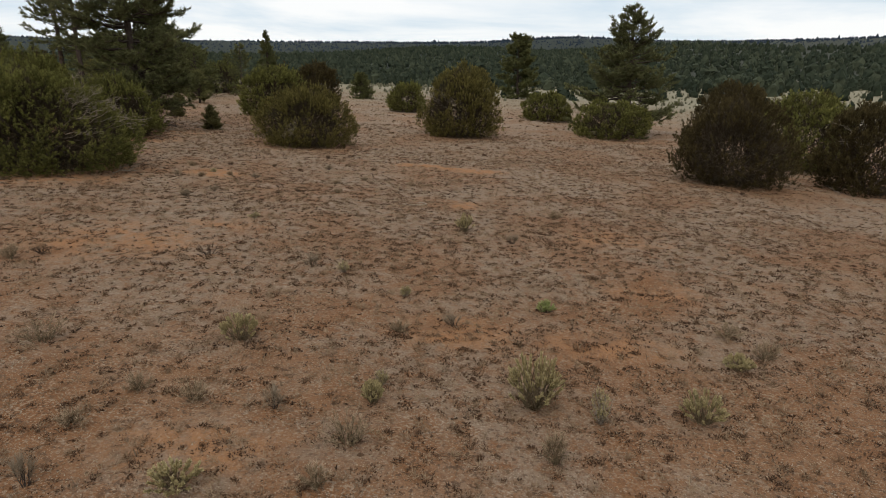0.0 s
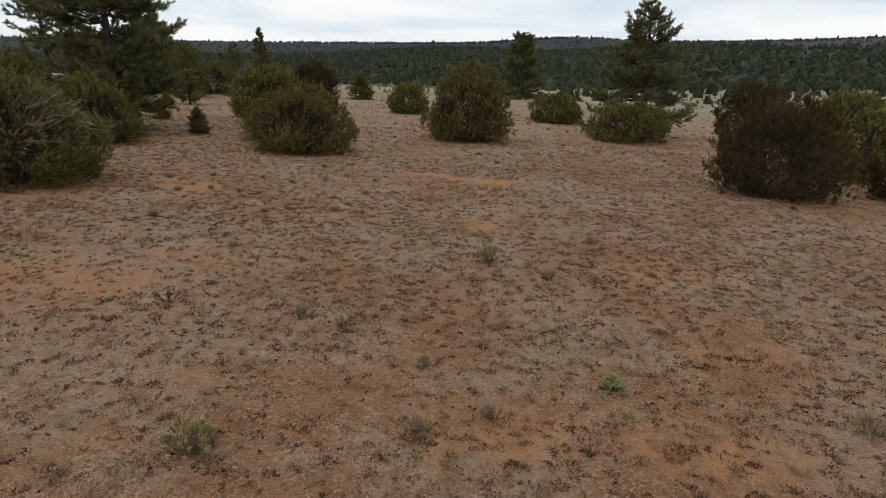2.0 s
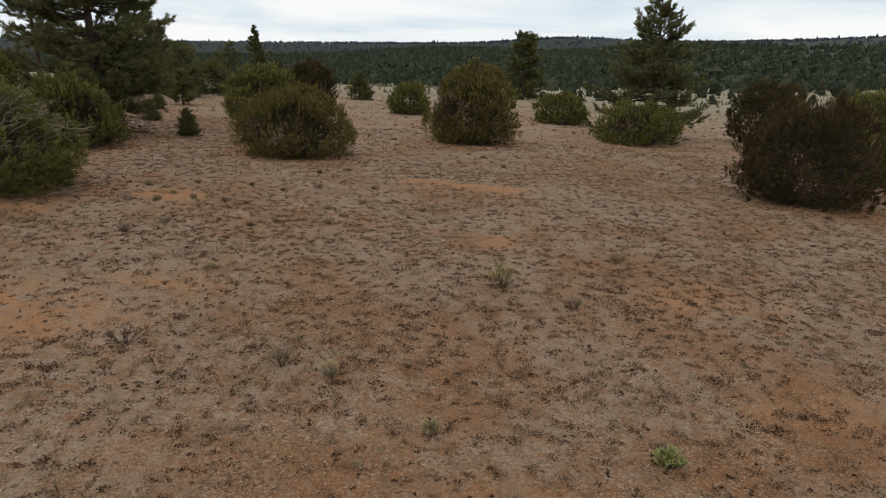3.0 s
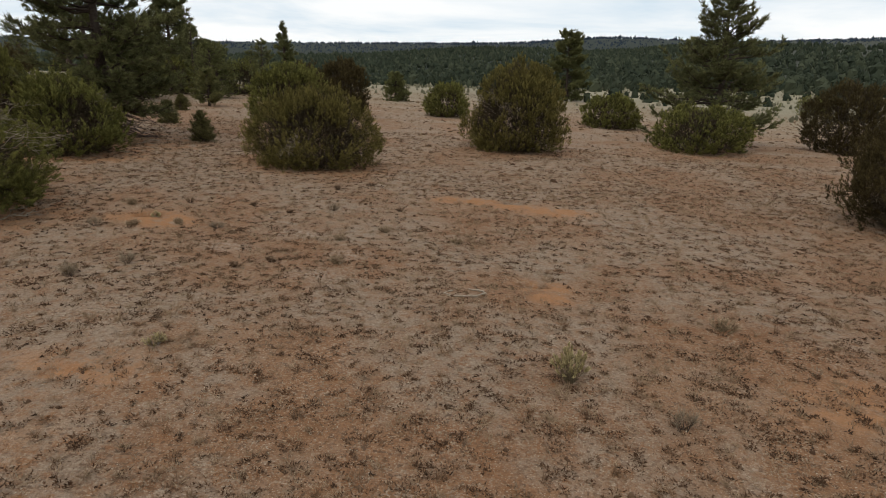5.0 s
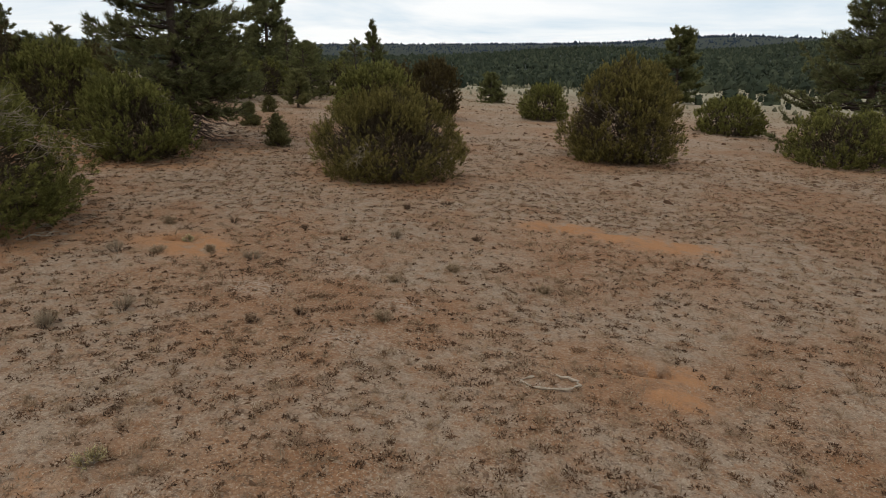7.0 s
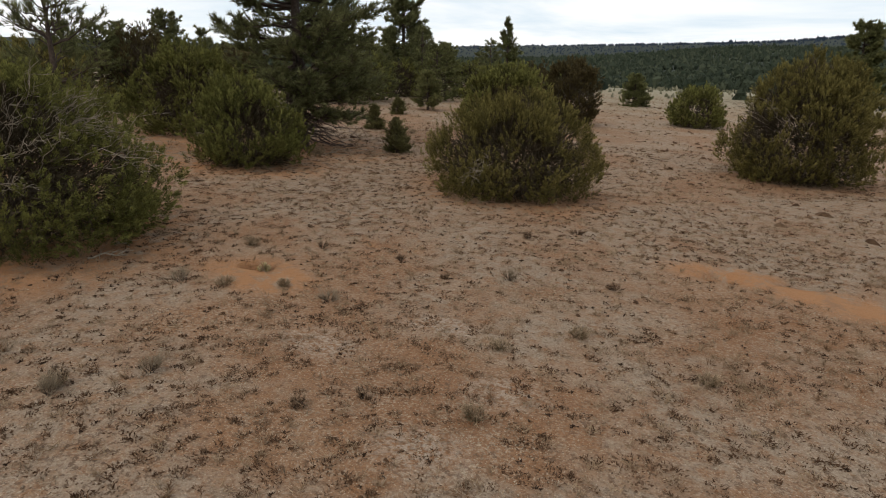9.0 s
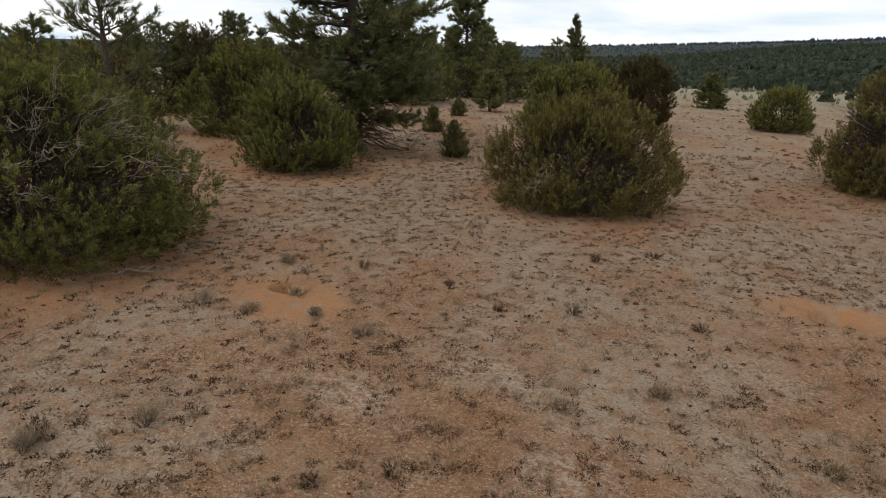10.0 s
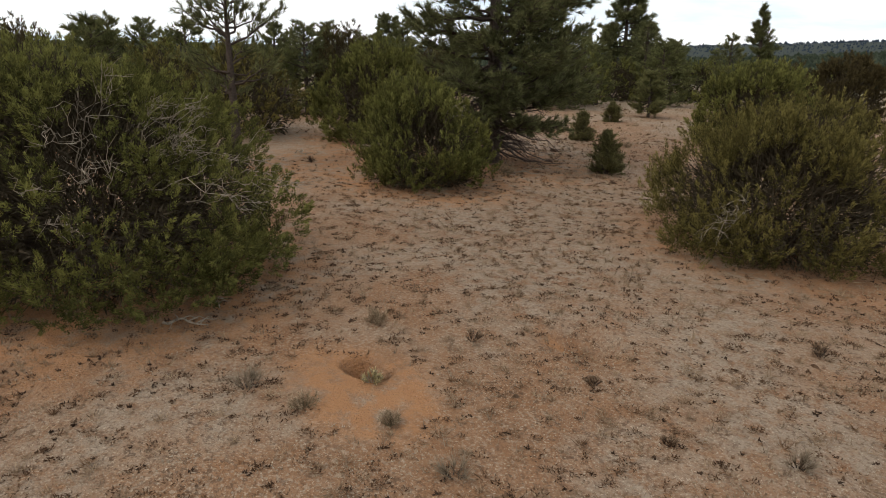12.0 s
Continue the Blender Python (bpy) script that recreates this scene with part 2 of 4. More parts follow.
class Wood:
    """Tapered tubes gathered into one mesh."""

    def __init__(self):
        self.v, self.f, self.n = [], [], 0

    def tube(self, pts, radii, sides=6):
        pts, k = np.asarray(pts, float), len(pts)
        way = unit(np.gradient(pts, axis=0))
        ref = np.where(np.abs(way[:, 2:3]) > 0.9, np.array([[1.0, 0, 0]]), np.array([[0, 0, 1.0]]))
        s = unit(np.cross(way, ref))
        u = np.cross(s, way)
        a = np.arange(sides) * 2 * np.pi / sides
        ring = pts[:, None] + np.asarray(radii, float)[:, None, None] * (np.cos(a)[None, :, None] * s[:, None] + np.sin(a)[None, :, None] * u[:, None])
        i, j = np.meshgrid(np.arange(k - 1), np.arange(sides), indexing="ij")
        q = np.stack([i * sides + j, i * sides + (j + 1) % sides, (i + 1) * sides + (j + 1) % sides, (i + 1) * sides + j], -1).reshape(-1, 4)
        self.v.append(ring.reshape(-1, 3))
        self.f.append(q + self.n)
        self.n += k * sides

    def mesh(self, name, material):
        return mesh_of(name, np.concatenate(self.v), np.concatenate(self.f), material, True)


def lumps(rng, waves, low, high):
    """A smooth random function over directions: a sum of waves."""
    k = unit(rng.normal(size=(waves, 3))) * rng.uniform(low, high, (waves, 1))
    ph = rng.uniform(0, 6.28, waves)
    return lambda u: np.sin(u @ k.T + ph).mean(1) * np.sqrt(waves)


def bend(start, end, sag, rng, k=6, wobble=0.06):
    """A slightly crooked line from start to end; sag lowers (or raises) its middle."""
    s = np.linspace(0, 1, k)[:, None]
    start, end = np.asarray(start, float), np.asarray(end, float)
    p = start + (end - start) * s + np.array([0, 0, 1.0]) * (sag * 4 * s * (1 - s))
    w = rng.normal(size=(k, 3)) * wobble * np.linalg.norm(end - start)
    w[0] = w[-1] = 0
    return p + w * 0.5


# ---- ground ----
SLOPE_X, SLOPE_Y, LEVEL = -0.0595, 0.0122, -0.235
BURROWS = [(-7.2, 17.85, 0.24, 0.11), (0.05, 15.55, 0.24, 0.09), (-1.2, 21.15, 0.28, 0.08), (-0.15, 21.5, 0.28, 0.08), (-6.05, 19.75, 0.33, 0.07), (3.2, 9.45, 0.34, 0.06), (-3.75, 22.6, 0.16, 0.05)]
SANDS = [(-6.95, 17.65, 0.85, 0.62), (-6.75, 17.35, 0.5, 0.5), (0.2, 15.5, 0.42, 0.75), (0.3, 15.0, 0.32, 0.6), (-1.0, 21.35, 0.95, 0.5), (0.0, 21.05, 0.7, 0.6), (0.8, 20.8, 0.9, 0.5), (-6.05, 19.7, 0.45, 0.4), (3.25, 9.3, 0.8, 0.5),
         (-6.0, 10.5, 1.7, 0.7), (-4.6, 11.9, 0.8, 0.5), (0.0, 7.4, 0.9, 0.6), (3.3, 12.4, 1.2, 0.6), (2.0, 7.3, 0.9, 0.5), (-2.2, 4.6, 0.8, 0.5)]
PALES = [(-0.93, 14.85, 0.24, 0.20), (1.3, 19.95, 0.3, 0.2), (-4.1, 17.5, 0.5, 0.3), (-2.9, 16.4, 0.4, 0.4), (-5.0, 16.4, 0.5, 0.35), (-3.2, 15.2, 0.4, 0.4)]
_rng = np.random.default_rng(5)
_k = _rng.normal(size=(14, 2)) * _rng.choice([0.5, 1.1, 2.3, 4.5], (14, 1))
_p = _rng.uniform(0, 6.28, 14)
_a = 0.018 / (0.6 + np.linalg.norm(_k, axis=1))
_az = _rng.uniform(0, 6.28, 8)


def smooth(lo, hi, v):
    s = np.clip((v - lo) / (hi - lo), 0, 1)
    return s * s * (3 - 2 * s)


def ridge_reach(az):
    """How far off the wooded rise crests, by bearing."""
    return 760 - 260 * smooth(0.15, 0.55, az) + 60 * np.sin(az * 5 + 1) + 35 * np.sin(az * 13)


def ground_z(x, y, fine=True):
    x, y = np.asarray(x, float), np.asarray(y, float)
    r, az = np.hypot(x, y - 15), np.arctan2(x, y - 15)
    near = LEVEL + SLOPE_X * x + SLOPE_Y * y
    w = smooth(70, 190, r)
    z = near * (1 - w) + (0.4 - 0.9 * np.sin(az)) * w
    reach = ridge_reach(az)
    rise = np.clip(r - 210, 0, None)
    steep = 0.066 * (0.92 + 0.28 * np.exp(-((az + 0.03) / 0.16) ** 2) + 0.70 * smooth(0.12, 0.42, az))
    hill = steep * rise * rise / (rise + 90)
    crest = steep * (reach - 210) ** 2 / (reach - 120)
    z = z + np.where(r < reach, hill, np.maximum(crest - 0.06 * (r - reach), 12))
    far = 101 + 3 * np.sin(az * 6.1 + 2) + 17 * np.exp(-((az - 0.18) / 0.10) ** 2)
    z = z + smooth(1100, 2100, r) * far
    if fine:
        bumpy = (np.sin(x[..., None] * _k[:, 0] + y[..., None] * _k[:, 1] + _p) * _a).sum(-1)
        z = z + bumpy * (1 - smooth(40, 80, r))
        for bx, by, br, depth in BURROWS:
            d = np.hypot((x - bx) / br, (y - by) / np.where(y < by, 0.55 * br, 1.25 * br))
            z = z - 3.0 * depth * np.exp(-d ** (7 if depth > 0.085 else 4) * 0.9) + min(0.05, 0.5 * depth) * np.exp(-((x - bx - 0.5 * br) ** 2 + (y - by + 1.6 * br) ** 2) / (1.2 * br) ** 2)
    return z


def place_z(x, y):
    return float(ground_z(np.array([x]), np.array([y]))[0])


def axis_steps(lo, hi, step, reach):
    core = list(np.arange(lo, hi, step))
    grow, d, v = [], step, hi
    while v < reach:
        grow.append(v)
        d *= 1.16
        v += d
    back, d, v = [], step, lo - step
    while v > -reach:
        back.append(v)
        d *= 1.16
        v -= d
    return np.array(back[::-1] + core + grow + [reach])


def build_ground(bare):
    xs, ys = axis_steps(-12, 9, 0.15, 4200), axis_steps(3, 27, 0.15, 4200)
    fine_x = [np.arange(bx - 0.42, bx + 0.42, 0.03) for bx, by, br, depth in BURROWS if (bx, by) in ((-7.2, 17.85), (0.05, 15.55))]
    fine_y = [np.arange(by - 0.3, by + 0.6, 0.03) for bx, by, br, depth in BURROWS if (bx, by) in ((-7.2, 17.85), (0.05, 15.55))]
    xs, ys = np.unique(np.round(np.concatenate([xs, *fine_x]), 3)), np.unique(np.round(np.concatenate([ys, *fine_y]), 3))
    X, Y = np.meshgrid(xs, ys, indexing="ij")
    Z = ground_z(X, Y)
    # the turf hangs a little over the back of the two open burrows
    for bx, by, br, depth in BURROWS[:2]:
        over = 0.75 * br * np.exp(-((X - bx) / (0.7 * br)) ** 2 - ((Y - by - 1.25 * br) / (0.42 * br)) ** 2)
        X, Y, Z = X + 0.3 * over, Y - over, Z + 0.10 * over
    v = np.stack([X, Y, Z], -1).reshape(-1, 3)
    nx, ny = len(xs), len(ys)
    i, j = np.meshgrid(np.arange(nx - 1), np.arange(ny - 1), indexing="ij")
    q = np.stack([i * ny + j, (i + 1) * ny + j, (i + 1) * ny + j + 1, i * ny + j + 1], -1).reshape(-1, 4)
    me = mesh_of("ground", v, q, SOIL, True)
    sand = np.zeros(len(v))
    for number, (sx, sy, sr, sq) in enumerate(SANDS):
        d = np.hypot((v[:, 0] - sx) / sr, (v[:, 1] - sy) / (sr * sq))
        sand = np.maximum(sand, np.clip(1.25 - d * 0.75, 0, 1) * (1 if number < 8 else 0.66))
    for sx, sy, sr, power in bare:
        d = np.hypot(v[:, 0] - sx, v[:, 1] - sy) / sr
        sand = np.maximum(sand, power * (1 - smooth(0.8, 1.75, d)))
    pale = np.zeros(len(v))
    for sx, sy, sr, sq in PALES:
        d = np.hypot((v[:, 0] - sx) / sr, (v[:, 1] - sy) / (sr * sq * 2))
        pale = np.maximum(pale, np.clip(1.15 - d * 0.85, 0, 0.8))
    r = np.hypot(v[:, 0], v[:, 1] - 15)
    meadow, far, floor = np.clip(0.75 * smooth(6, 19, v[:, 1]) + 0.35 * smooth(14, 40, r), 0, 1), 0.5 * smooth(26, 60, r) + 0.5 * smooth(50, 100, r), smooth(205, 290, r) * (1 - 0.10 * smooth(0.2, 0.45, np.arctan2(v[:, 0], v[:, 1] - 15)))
    for key, val in (("sand", sand), ("pale", pale), ("meadow", meadow), ("far_grass", far), ("tree_dark_floor", floor)):
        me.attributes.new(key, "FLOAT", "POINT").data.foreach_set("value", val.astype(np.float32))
    ob = new("ground", me)
    return tagged(ob, "red sandy ground with grey crust, dead grass and dug holes", "ground", kind="structure")


# ---- plants ----
def juniper_parts(R, H, seed, leaf, fine=1.0, twigs=0, lean=(0.0, 0.0), flat=1.0, top=0.5, clump=1.0, fan=(0.0, 6.283), fan_h=(0.15, 0.9), dense=0.72, low=0.16, finger=1.0, upright=0.75, base_w=0.76, sweep=(0.0, 0.0, 0.0)):
    """A many-stemmed juniper: crooked stems, a lumpy crown of leafy clumps down to the ground, fans of bare twigs in its gaps.
    fine: sprays for its size; top: how blunt the crown is; clump: the size of its clumps."""
    rng = np.random.default_rng(seed)
    big, small = lumps(rng, 6, 1.5, 3.0), lumps(rng, 8, 4, 7)
    rc0 = clump * (0.20 + 0.055 * R)
    area = 2 * np.pi * R * (0.4 * R + 0.8 * H)
    count = int(area / (rc0 * rc0) * dense)
    a = rng.uniform(0, 6.283, count)
    h = rng.beta(1.15, 1.05, count)
    h = np.where(rng.random(count) < 0.16, 1 - 0.25 * rng.random(count), h)
    h = np.where(rng.random(count) < low, 0.30 * rng.random(count), h)

    def shell(a, h):
        u = np.stack([np.cos(a), np.sin(a), h * 1.6], -1)
        w = np.where(h < 0.34, base_w + (1 - base_w) * np.sin(h / 0.34 * 1.57), np.clip(1 - ((h - 0.34) / 0.68).clip(0, 1) ** 2, 0, 1) ** top)
        k = 1 + 0.09 * big(u) + 0.10 * small(u)
        z = H * h * (1 + 0.06 * big(u + 2.0)) * 0.97
        return np.stack([np.cos(a) * w * R * k + lean[0] * h, (np.sin(a) * w * R * flat) * k + lean[1] * h, z], -1)

    fans = rng.uniform(fan[0], fan[1], twigs), rng.uniform(fan_h[0], fan_h[1], twigs)
    c = shell(a, h)
    inner = np.array([lean[0] * 0.4, lean[1] * 0.4, 0.36 * H])
    c = inner + (c - inner) * (0.94 - 0.26 * rng.random((count, 1)) ** 1.4)
    if twigs:
        f = shell(*fans)
        near = np.linalg.norm(c[:, None] - f[None], axis=2).min(1)
        c = c[near > rc0 * rng.uniform(0.1, 0.7, count)]
    c = c[rng.random(len(c)) > 0.05]
    n = len(c)
    rc = rc0 * rng.uniform(0.55, 1.35, n)
    c[:, 2] = np.maximum(c[:, 2] - 0.3 * rc, rc * 0.5)
    m = int(5 + 2.2 * fine)
    out_way = unit(c - inner)
    d = unit(unit(rng.normal(size=(n, m, 3))) + out_way[:, None] * 0.75 + np.array([0, 0, 0.25]))
    p = (c[:, None] + d * rc[:, None, None] * rng.uniform(0.55, 1.10, (n, m, 1)) * np.array([1, 1, 1.1])).reshape(-1, 3)
    axis = unit(d * 0.55 + np.array([0, 0, upright]) + rng.normal(size=(n, m, 3)) * 0.20).reshape(-1, 3)
    tone = (rng.normal(size=(n, 1)) * 0.16 + rng.normal(size=(n, m)) * 0.20).reshape(-1)
    ok = p[:, 2] > 0.02
    p, axis, tone = p[ok], axis[ok], tone[ok]
    # every spray is an upright finger, slimmer towards its tip
    size = finger * rng.uniform(0.15, 0.34, len(p)) / fine ** 0.10
    k = min(56, int(13 + 17 * fine))
    grow = (0.82 if fine > 2 else 1.0) / fine ** 0.50
    t = rng.random((len(p), k, 1)) ** 0.8
    off = unit(rng.normal(size=(len(p), k, 3)))
    base = p[:, None] + axis[:, None] * (t - 0.35) * size[:, None, None] + off * 0.044 * (1.15 - t) / fine ** 0.12
    way = unit(axis[:, None] * 0.95 + off * 0.62)
    nl = len(p) * k
    v, q = leaves(base.reshape(-1, 3), way.reshape(-1, 3), rng.uniform(0.05, 0.10, nl) * grow, rng.uniform(0.017, 0.032, nl) * grow, rng)
    # paler towards each spray's tip: new growth plus a highlight painted into the colour
    young = t.reshape(-1) * 0.85 + 0.30 * rng.random(nl) - 0.08 + np.repeat(tone, k)
    # the coarser twig mass inside, which closes the crown and darkens its gaps
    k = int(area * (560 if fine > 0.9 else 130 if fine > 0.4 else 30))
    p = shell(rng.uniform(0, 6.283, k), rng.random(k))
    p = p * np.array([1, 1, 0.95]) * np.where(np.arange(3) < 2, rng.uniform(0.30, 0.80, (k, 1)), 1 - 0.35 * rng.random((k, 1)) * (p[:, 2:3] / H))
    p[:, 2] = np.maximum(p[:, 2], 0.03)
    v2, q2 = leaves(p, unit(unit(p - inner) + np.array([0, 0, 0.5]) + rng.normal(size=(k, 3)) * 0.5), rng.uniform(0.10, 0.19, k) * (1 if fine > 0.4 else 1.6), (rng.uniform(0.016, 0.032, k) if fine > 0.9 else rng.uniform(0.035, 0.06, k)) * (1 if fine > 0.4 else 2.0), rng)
    crown = tip_toned(mesh_of("crown", v, q, leaf), young.clip(0, 1))
    wood = Wood()
    for b in range(9 if fine > 0.4 else 3):
        a = b * (0.7 if fine > 0.4 else 2.1) + rng.uniform(-0.3, 0.3)
        e = np.array([math.cos(a) * R * rng.uniform(0.35, 0.75), math.sin(a) * R * rng.uniform(0.35, 0.75) * flat, H * rng.uniform(0.3, 0.75)])
        pts = bend((math.cos(a) * 0.08, math.sin(a) * 0.08, -0.08), e, -0.12 * R, rng, 7, 0.12)
        wood.tube(pts, np.linspace(0.07, 0.012, 7) * (0.6 + 0.2 * R), 6)
        for _ in range(5 if fine > 0.4 else 0):
            i = rng.integers(2, 6)
            t = pts[i] + unit(rng.normal(size=3) + np.array([math.cos(a), math.sin(a), 0.4])) * R * rng.uniform(0.2, 0.4)
            t[2] = max(t[2], 0.1)
            wood.tube(bend(pts[i], t, 0.02, rng, 5, 0.14), np.linspace(0.022, 0.005, 5), 4)
    trunk = wood.mesh("trunk", BARK)
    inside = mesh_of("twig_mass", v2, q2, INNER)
    dead = None
    if twigs:
        wood = Wood()
        for fa, fh in zip(*fans):
            tip = shell(np.array([fa]), np.array([fh]))[0]
            d = unit(tip - inner)
            d = unit(d + np.array(sweep) * rng.uniform(0.6, 1.3))
            for _ in range(1 + (rng.random() < 0.35)):
                o = inner + (tip - inner) * rng.uniform(0.45, 0.7) + rng.normal(size=3) * 0.08
                o[2] = max(o[2], 0.12)
                e = tip + d * rng.uniform(-0.06, 0.22) + rng.normal(size=3) * 0.10
                e[2] = max(e[2], 0.06)
                pts = bend(o, e, rng.uniform(0.02, 0.12), rng, 7, 0.07)
                wood.tube(pts, np.linspace(0.009, 0.0025, 7), 4)
                for _ in range(6):
                    i = rng.integers(2, 7)
                    along = unit(pts[min(i + 1, 6)] - pts[i - 1])
                    g = pts[i] + unit(along + rng.normal(size=3) * 0.5 + np.array([0, 0, 0.08])) * rng.uniform(0.12, 0.40)
                    g[2] = max(g[2], 0.04)
                    twig = bend(pts[i], g, rng.uniform(-0.03, 0.05), rng, 5, 0.10)
                    wood.tube(twig, np.linspace(0.0042, 0.0018, 5), 3)
                    h = twig[2] + unit(along + rng.normal(size=3) * 0.5) * rng.uniform(0.06, 0.18)
                    wood.tube(np.stack([twig[2], h]), (0.0028, 0.0016), 3)
        dead = wood.mesh("dead_branch", GREY_WOOD)
    return trunk, crown, inside, dead


def thing(name, x, y, turn=0.0, sink=0.02):
    ob = new(name)
    ob.matrix_world = pose(x, y, place_z(x, y) - sink, 0, 0, turn)
    return ob


def juniper(x, y, R, H, seed, leaf, label, fine=1.0, twigs=0, **shape):
    ob = tagged(thing("juniper_shrub", x, y), label, "shrub", "junipers of the clearing")
    trunk, crown, inside, dead = juniper_parts(R, H, seed, leaf, fine, twigs, **shape)
    part("trunk", trunk, ob, "grey-brown crooked stems")
    part("crown", crown, ob)
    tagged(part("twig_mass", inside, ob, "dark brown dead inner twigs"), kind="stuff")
    if dead:
        tagged(part("dead_branch", dead, ob, "bare weathered grey twigs"), kind="stuff")
    return ob


def pine_parts(H, R, seed, leaf, clear=0.12, fine=1.0, open_crown=0.0, top=0.55, needle=0.15, stubs=0, start=0.30, tier=0.050, rise=0.0, twiggy=1.0):
    """A pine: tapered trunk, whorls of rising limbs with side twigs, needle tufts at their ends."""
    rng = np.random.default_rng(seed)
    bole, wood, snags, tuft_p, tuft_d = Wood(), Wood(), Wood(), [], []
    lean = rng.normal(size=2) * 0.008 * H
    k = 12
    s = np.linspace(0, 1, k)
    line = np.stack([lean[0] * s ** 2 + np.sin(s * 5 + seed) * 0.005 * H * s, lean[1] * s ** 2 + np.cos(s * 4 + seed) * 0.005 * H * s, H * s * 0.985 - 0.12], 1)
    bole.tube(line, (0.022 * H + 0.02) * (1 - s) ** 0.8 + 0.012, 9)
    on = lambda z: np.array([np.interp(z / H, s, line[:, i]) for i in range(3)])
    z = clear * H
    gap = tier * H / fine ** 0.45
    while z < H * 0.97:
        f = max(0.0, (z / H - clear) / (1 - clear))
        reach = R * np.clip((1 - f ** 1.25) ** top, 0.06, 1) * (0.72 + 0.28 * min(1, f * 4 + 0.2))
        for b in range(int(6 + (rng.random() < 0.5))):
            if rng.random() < open_crown:
                continue
            a = rng.uniform(0, 6.283)
            length = reach * rng.uniform(0.55, 1.12)
            o = on(z + rng.uniform(-0.6, 0.6) * gap)
            up = max(-0.22, -0.10 + 0.65 * f + rise + rng.normal() * 0.16) * length
            e = o + np.array([math.cos(a) * length, math.sin(a) * length, up])
            pts = bend(o, e, -0.07 * length, rng, 6, 0.06)
            pts[-1, 2] += 0.06 * length
            slim = slice(None) if fine > 0.5 else slice(0, 6, 5)
            wood.tube(pts[slim], np.linspace(0.010 + 0.016 * length, 0.005, 6)[slim], 4 if fine > 0.5 else 3)
            out_way = unit(e - o)
            sideways = np.array([-math.sin(a), math.cos(a), 0])
            twigs = max(3, int(twiggy * (12.0 * length * fine + 3)))
            for t in range(twigs):
                g = start + (1 - start) * (t + rng.random()) / twigs
                q = np.array([np.interp(g, np.linspace(0, 1, 6), pts[:, i]) for i in range(3)])
                w = unit(out_way * 0.6 + sideways * rng.normal() * 0.7 + np.array([0, 0, 0.20 + rng.normal() * 0.26]))
                tl = min(0.62, 0.46 * length) * rng.uniform(0.4, 1.0) * (1.25 - 0.6 * g)
                if fine > 0.8:
                    wood.tube(np.stack([q, q + w * tl * 0.5 + np.array([0, 0, -0.02]), q + w * tl]), (0.009, 0.006, 0.004), 3)
                for h in (0.55, 0.8, 1.0) if fine > 0.5 else (0.55, 1.0):
                    tuft_p.append(q + w * tl * h + rng.normal(size=3) * 0.03)
                    tuft_d.append(unit(w + np.array([0, 0, 0.35]) + rng.normal(size=3) * 0.25))
            tuft_p.append(e)
            tuft_d.append(unit(out_way + np.array([0, 0, 0.5])))
        z += gap * rng.uniform(0.7, 1.2) * (1.0 - 0.28 * f)
    for h in np.linspace(0.9, 1.0, 7):
        tuft_p.append(on(H * h) + rng.normal(size=3) * 0.02)
        tuft_d.append(unit(np.array([0, 0, 1.0]) + rng.normal(size=3) * 0.4))
    for _ in range(stubs):
        z, a = H * rng.uniform(0.04, 0.32), rng.uniform(0, 6.283)
        length = R * rng.uniform(0.18, 0.62)
        o = on(z)
        pts = bend(o, o + np.array([math.cos(a) * length, math.sin(a) * length, -0.35 * length]), 0.05, rng, 6, 0.10)
        pts[:, 2] = np.maximum(pts[:, 2], 0.05)
        snags.tube(pts, np.linspace(0.025, 0.004, 6), 4)
        for _ in range(6):
            i = rng.integers(2, 6)
            e = pts[i] + unit(rng.normal(size=3) + np.array([math.cos(a), math.sin(a), -0.6])) * rng.uniform(0.2, 0.6)
            e[2] = max(e[2], 0.03)
            snags.tube(bend(pts[i], e, 0, rng, 4, 0.12), np.linspace(0.008, 0.002, 4), 3)
    P, D = np.array(tuft_p), np.array(tuft_d)
    n, m = len(P), (19 if fine > 0.8 else 10)
    off = unit(rng.normal(size=(n, m, 3)))
    way = unit(D[:, None] * 0.95 + off * 0.68)
    base = P[:, None] + D[:, None] * rng.uniform(-0.09, 0.05, (n, m, 1))
    wide = 0.016 if fine > 0.8 else 0.023
    v, q = leaves(base.reshape(-1, 3), way.reshape(-1, 3), rng.uniform(0.75, 1.25, n * m) * needle, rng.uniform(0.8, 1.3, n * m) * wide * needle / 0.15, rng)
    old = np.repeat(rng.random(n) * 0.75, m) + rng.random(n * m) * 0.4
    wooden = bole.mesh("trunk", BARK), wood.mesh("limb_mass", BARK), snags.mesh("dead_twig_mass", SNAG) if stubs else None
    return wooden, tip_toned(mesh_of("crown", v, q, leaf), old.clip(0, 1))


def pine_wood(ob, wooden):
    """The trunk of a pine under its thing, the limbs and dead branches under the trunk."""
    trunk = part("trunk", wooden[0], ob, "dark rough bark")
    tagged(part("limb_mass", wooden[1], trunk), kind="stuff")
    if wooden[2]:
        tagged(part("dead_twig_mass", wooden[2], trunk, "dry purple-brown dead lower twigs"), kind="stuff")


def pine(x, y, H, R, seed, leaf, label, name="pine_tree", group="", turn=0.0, **shape):
    ob = tagged(thing(name, x, y, turn), label, "tree", group)
    wooden, crown = pine_parts(H, R, seed, leaf, **shape)
    pine_wood(ob, wooden)
    part("crown", crown, ob)
    return ob


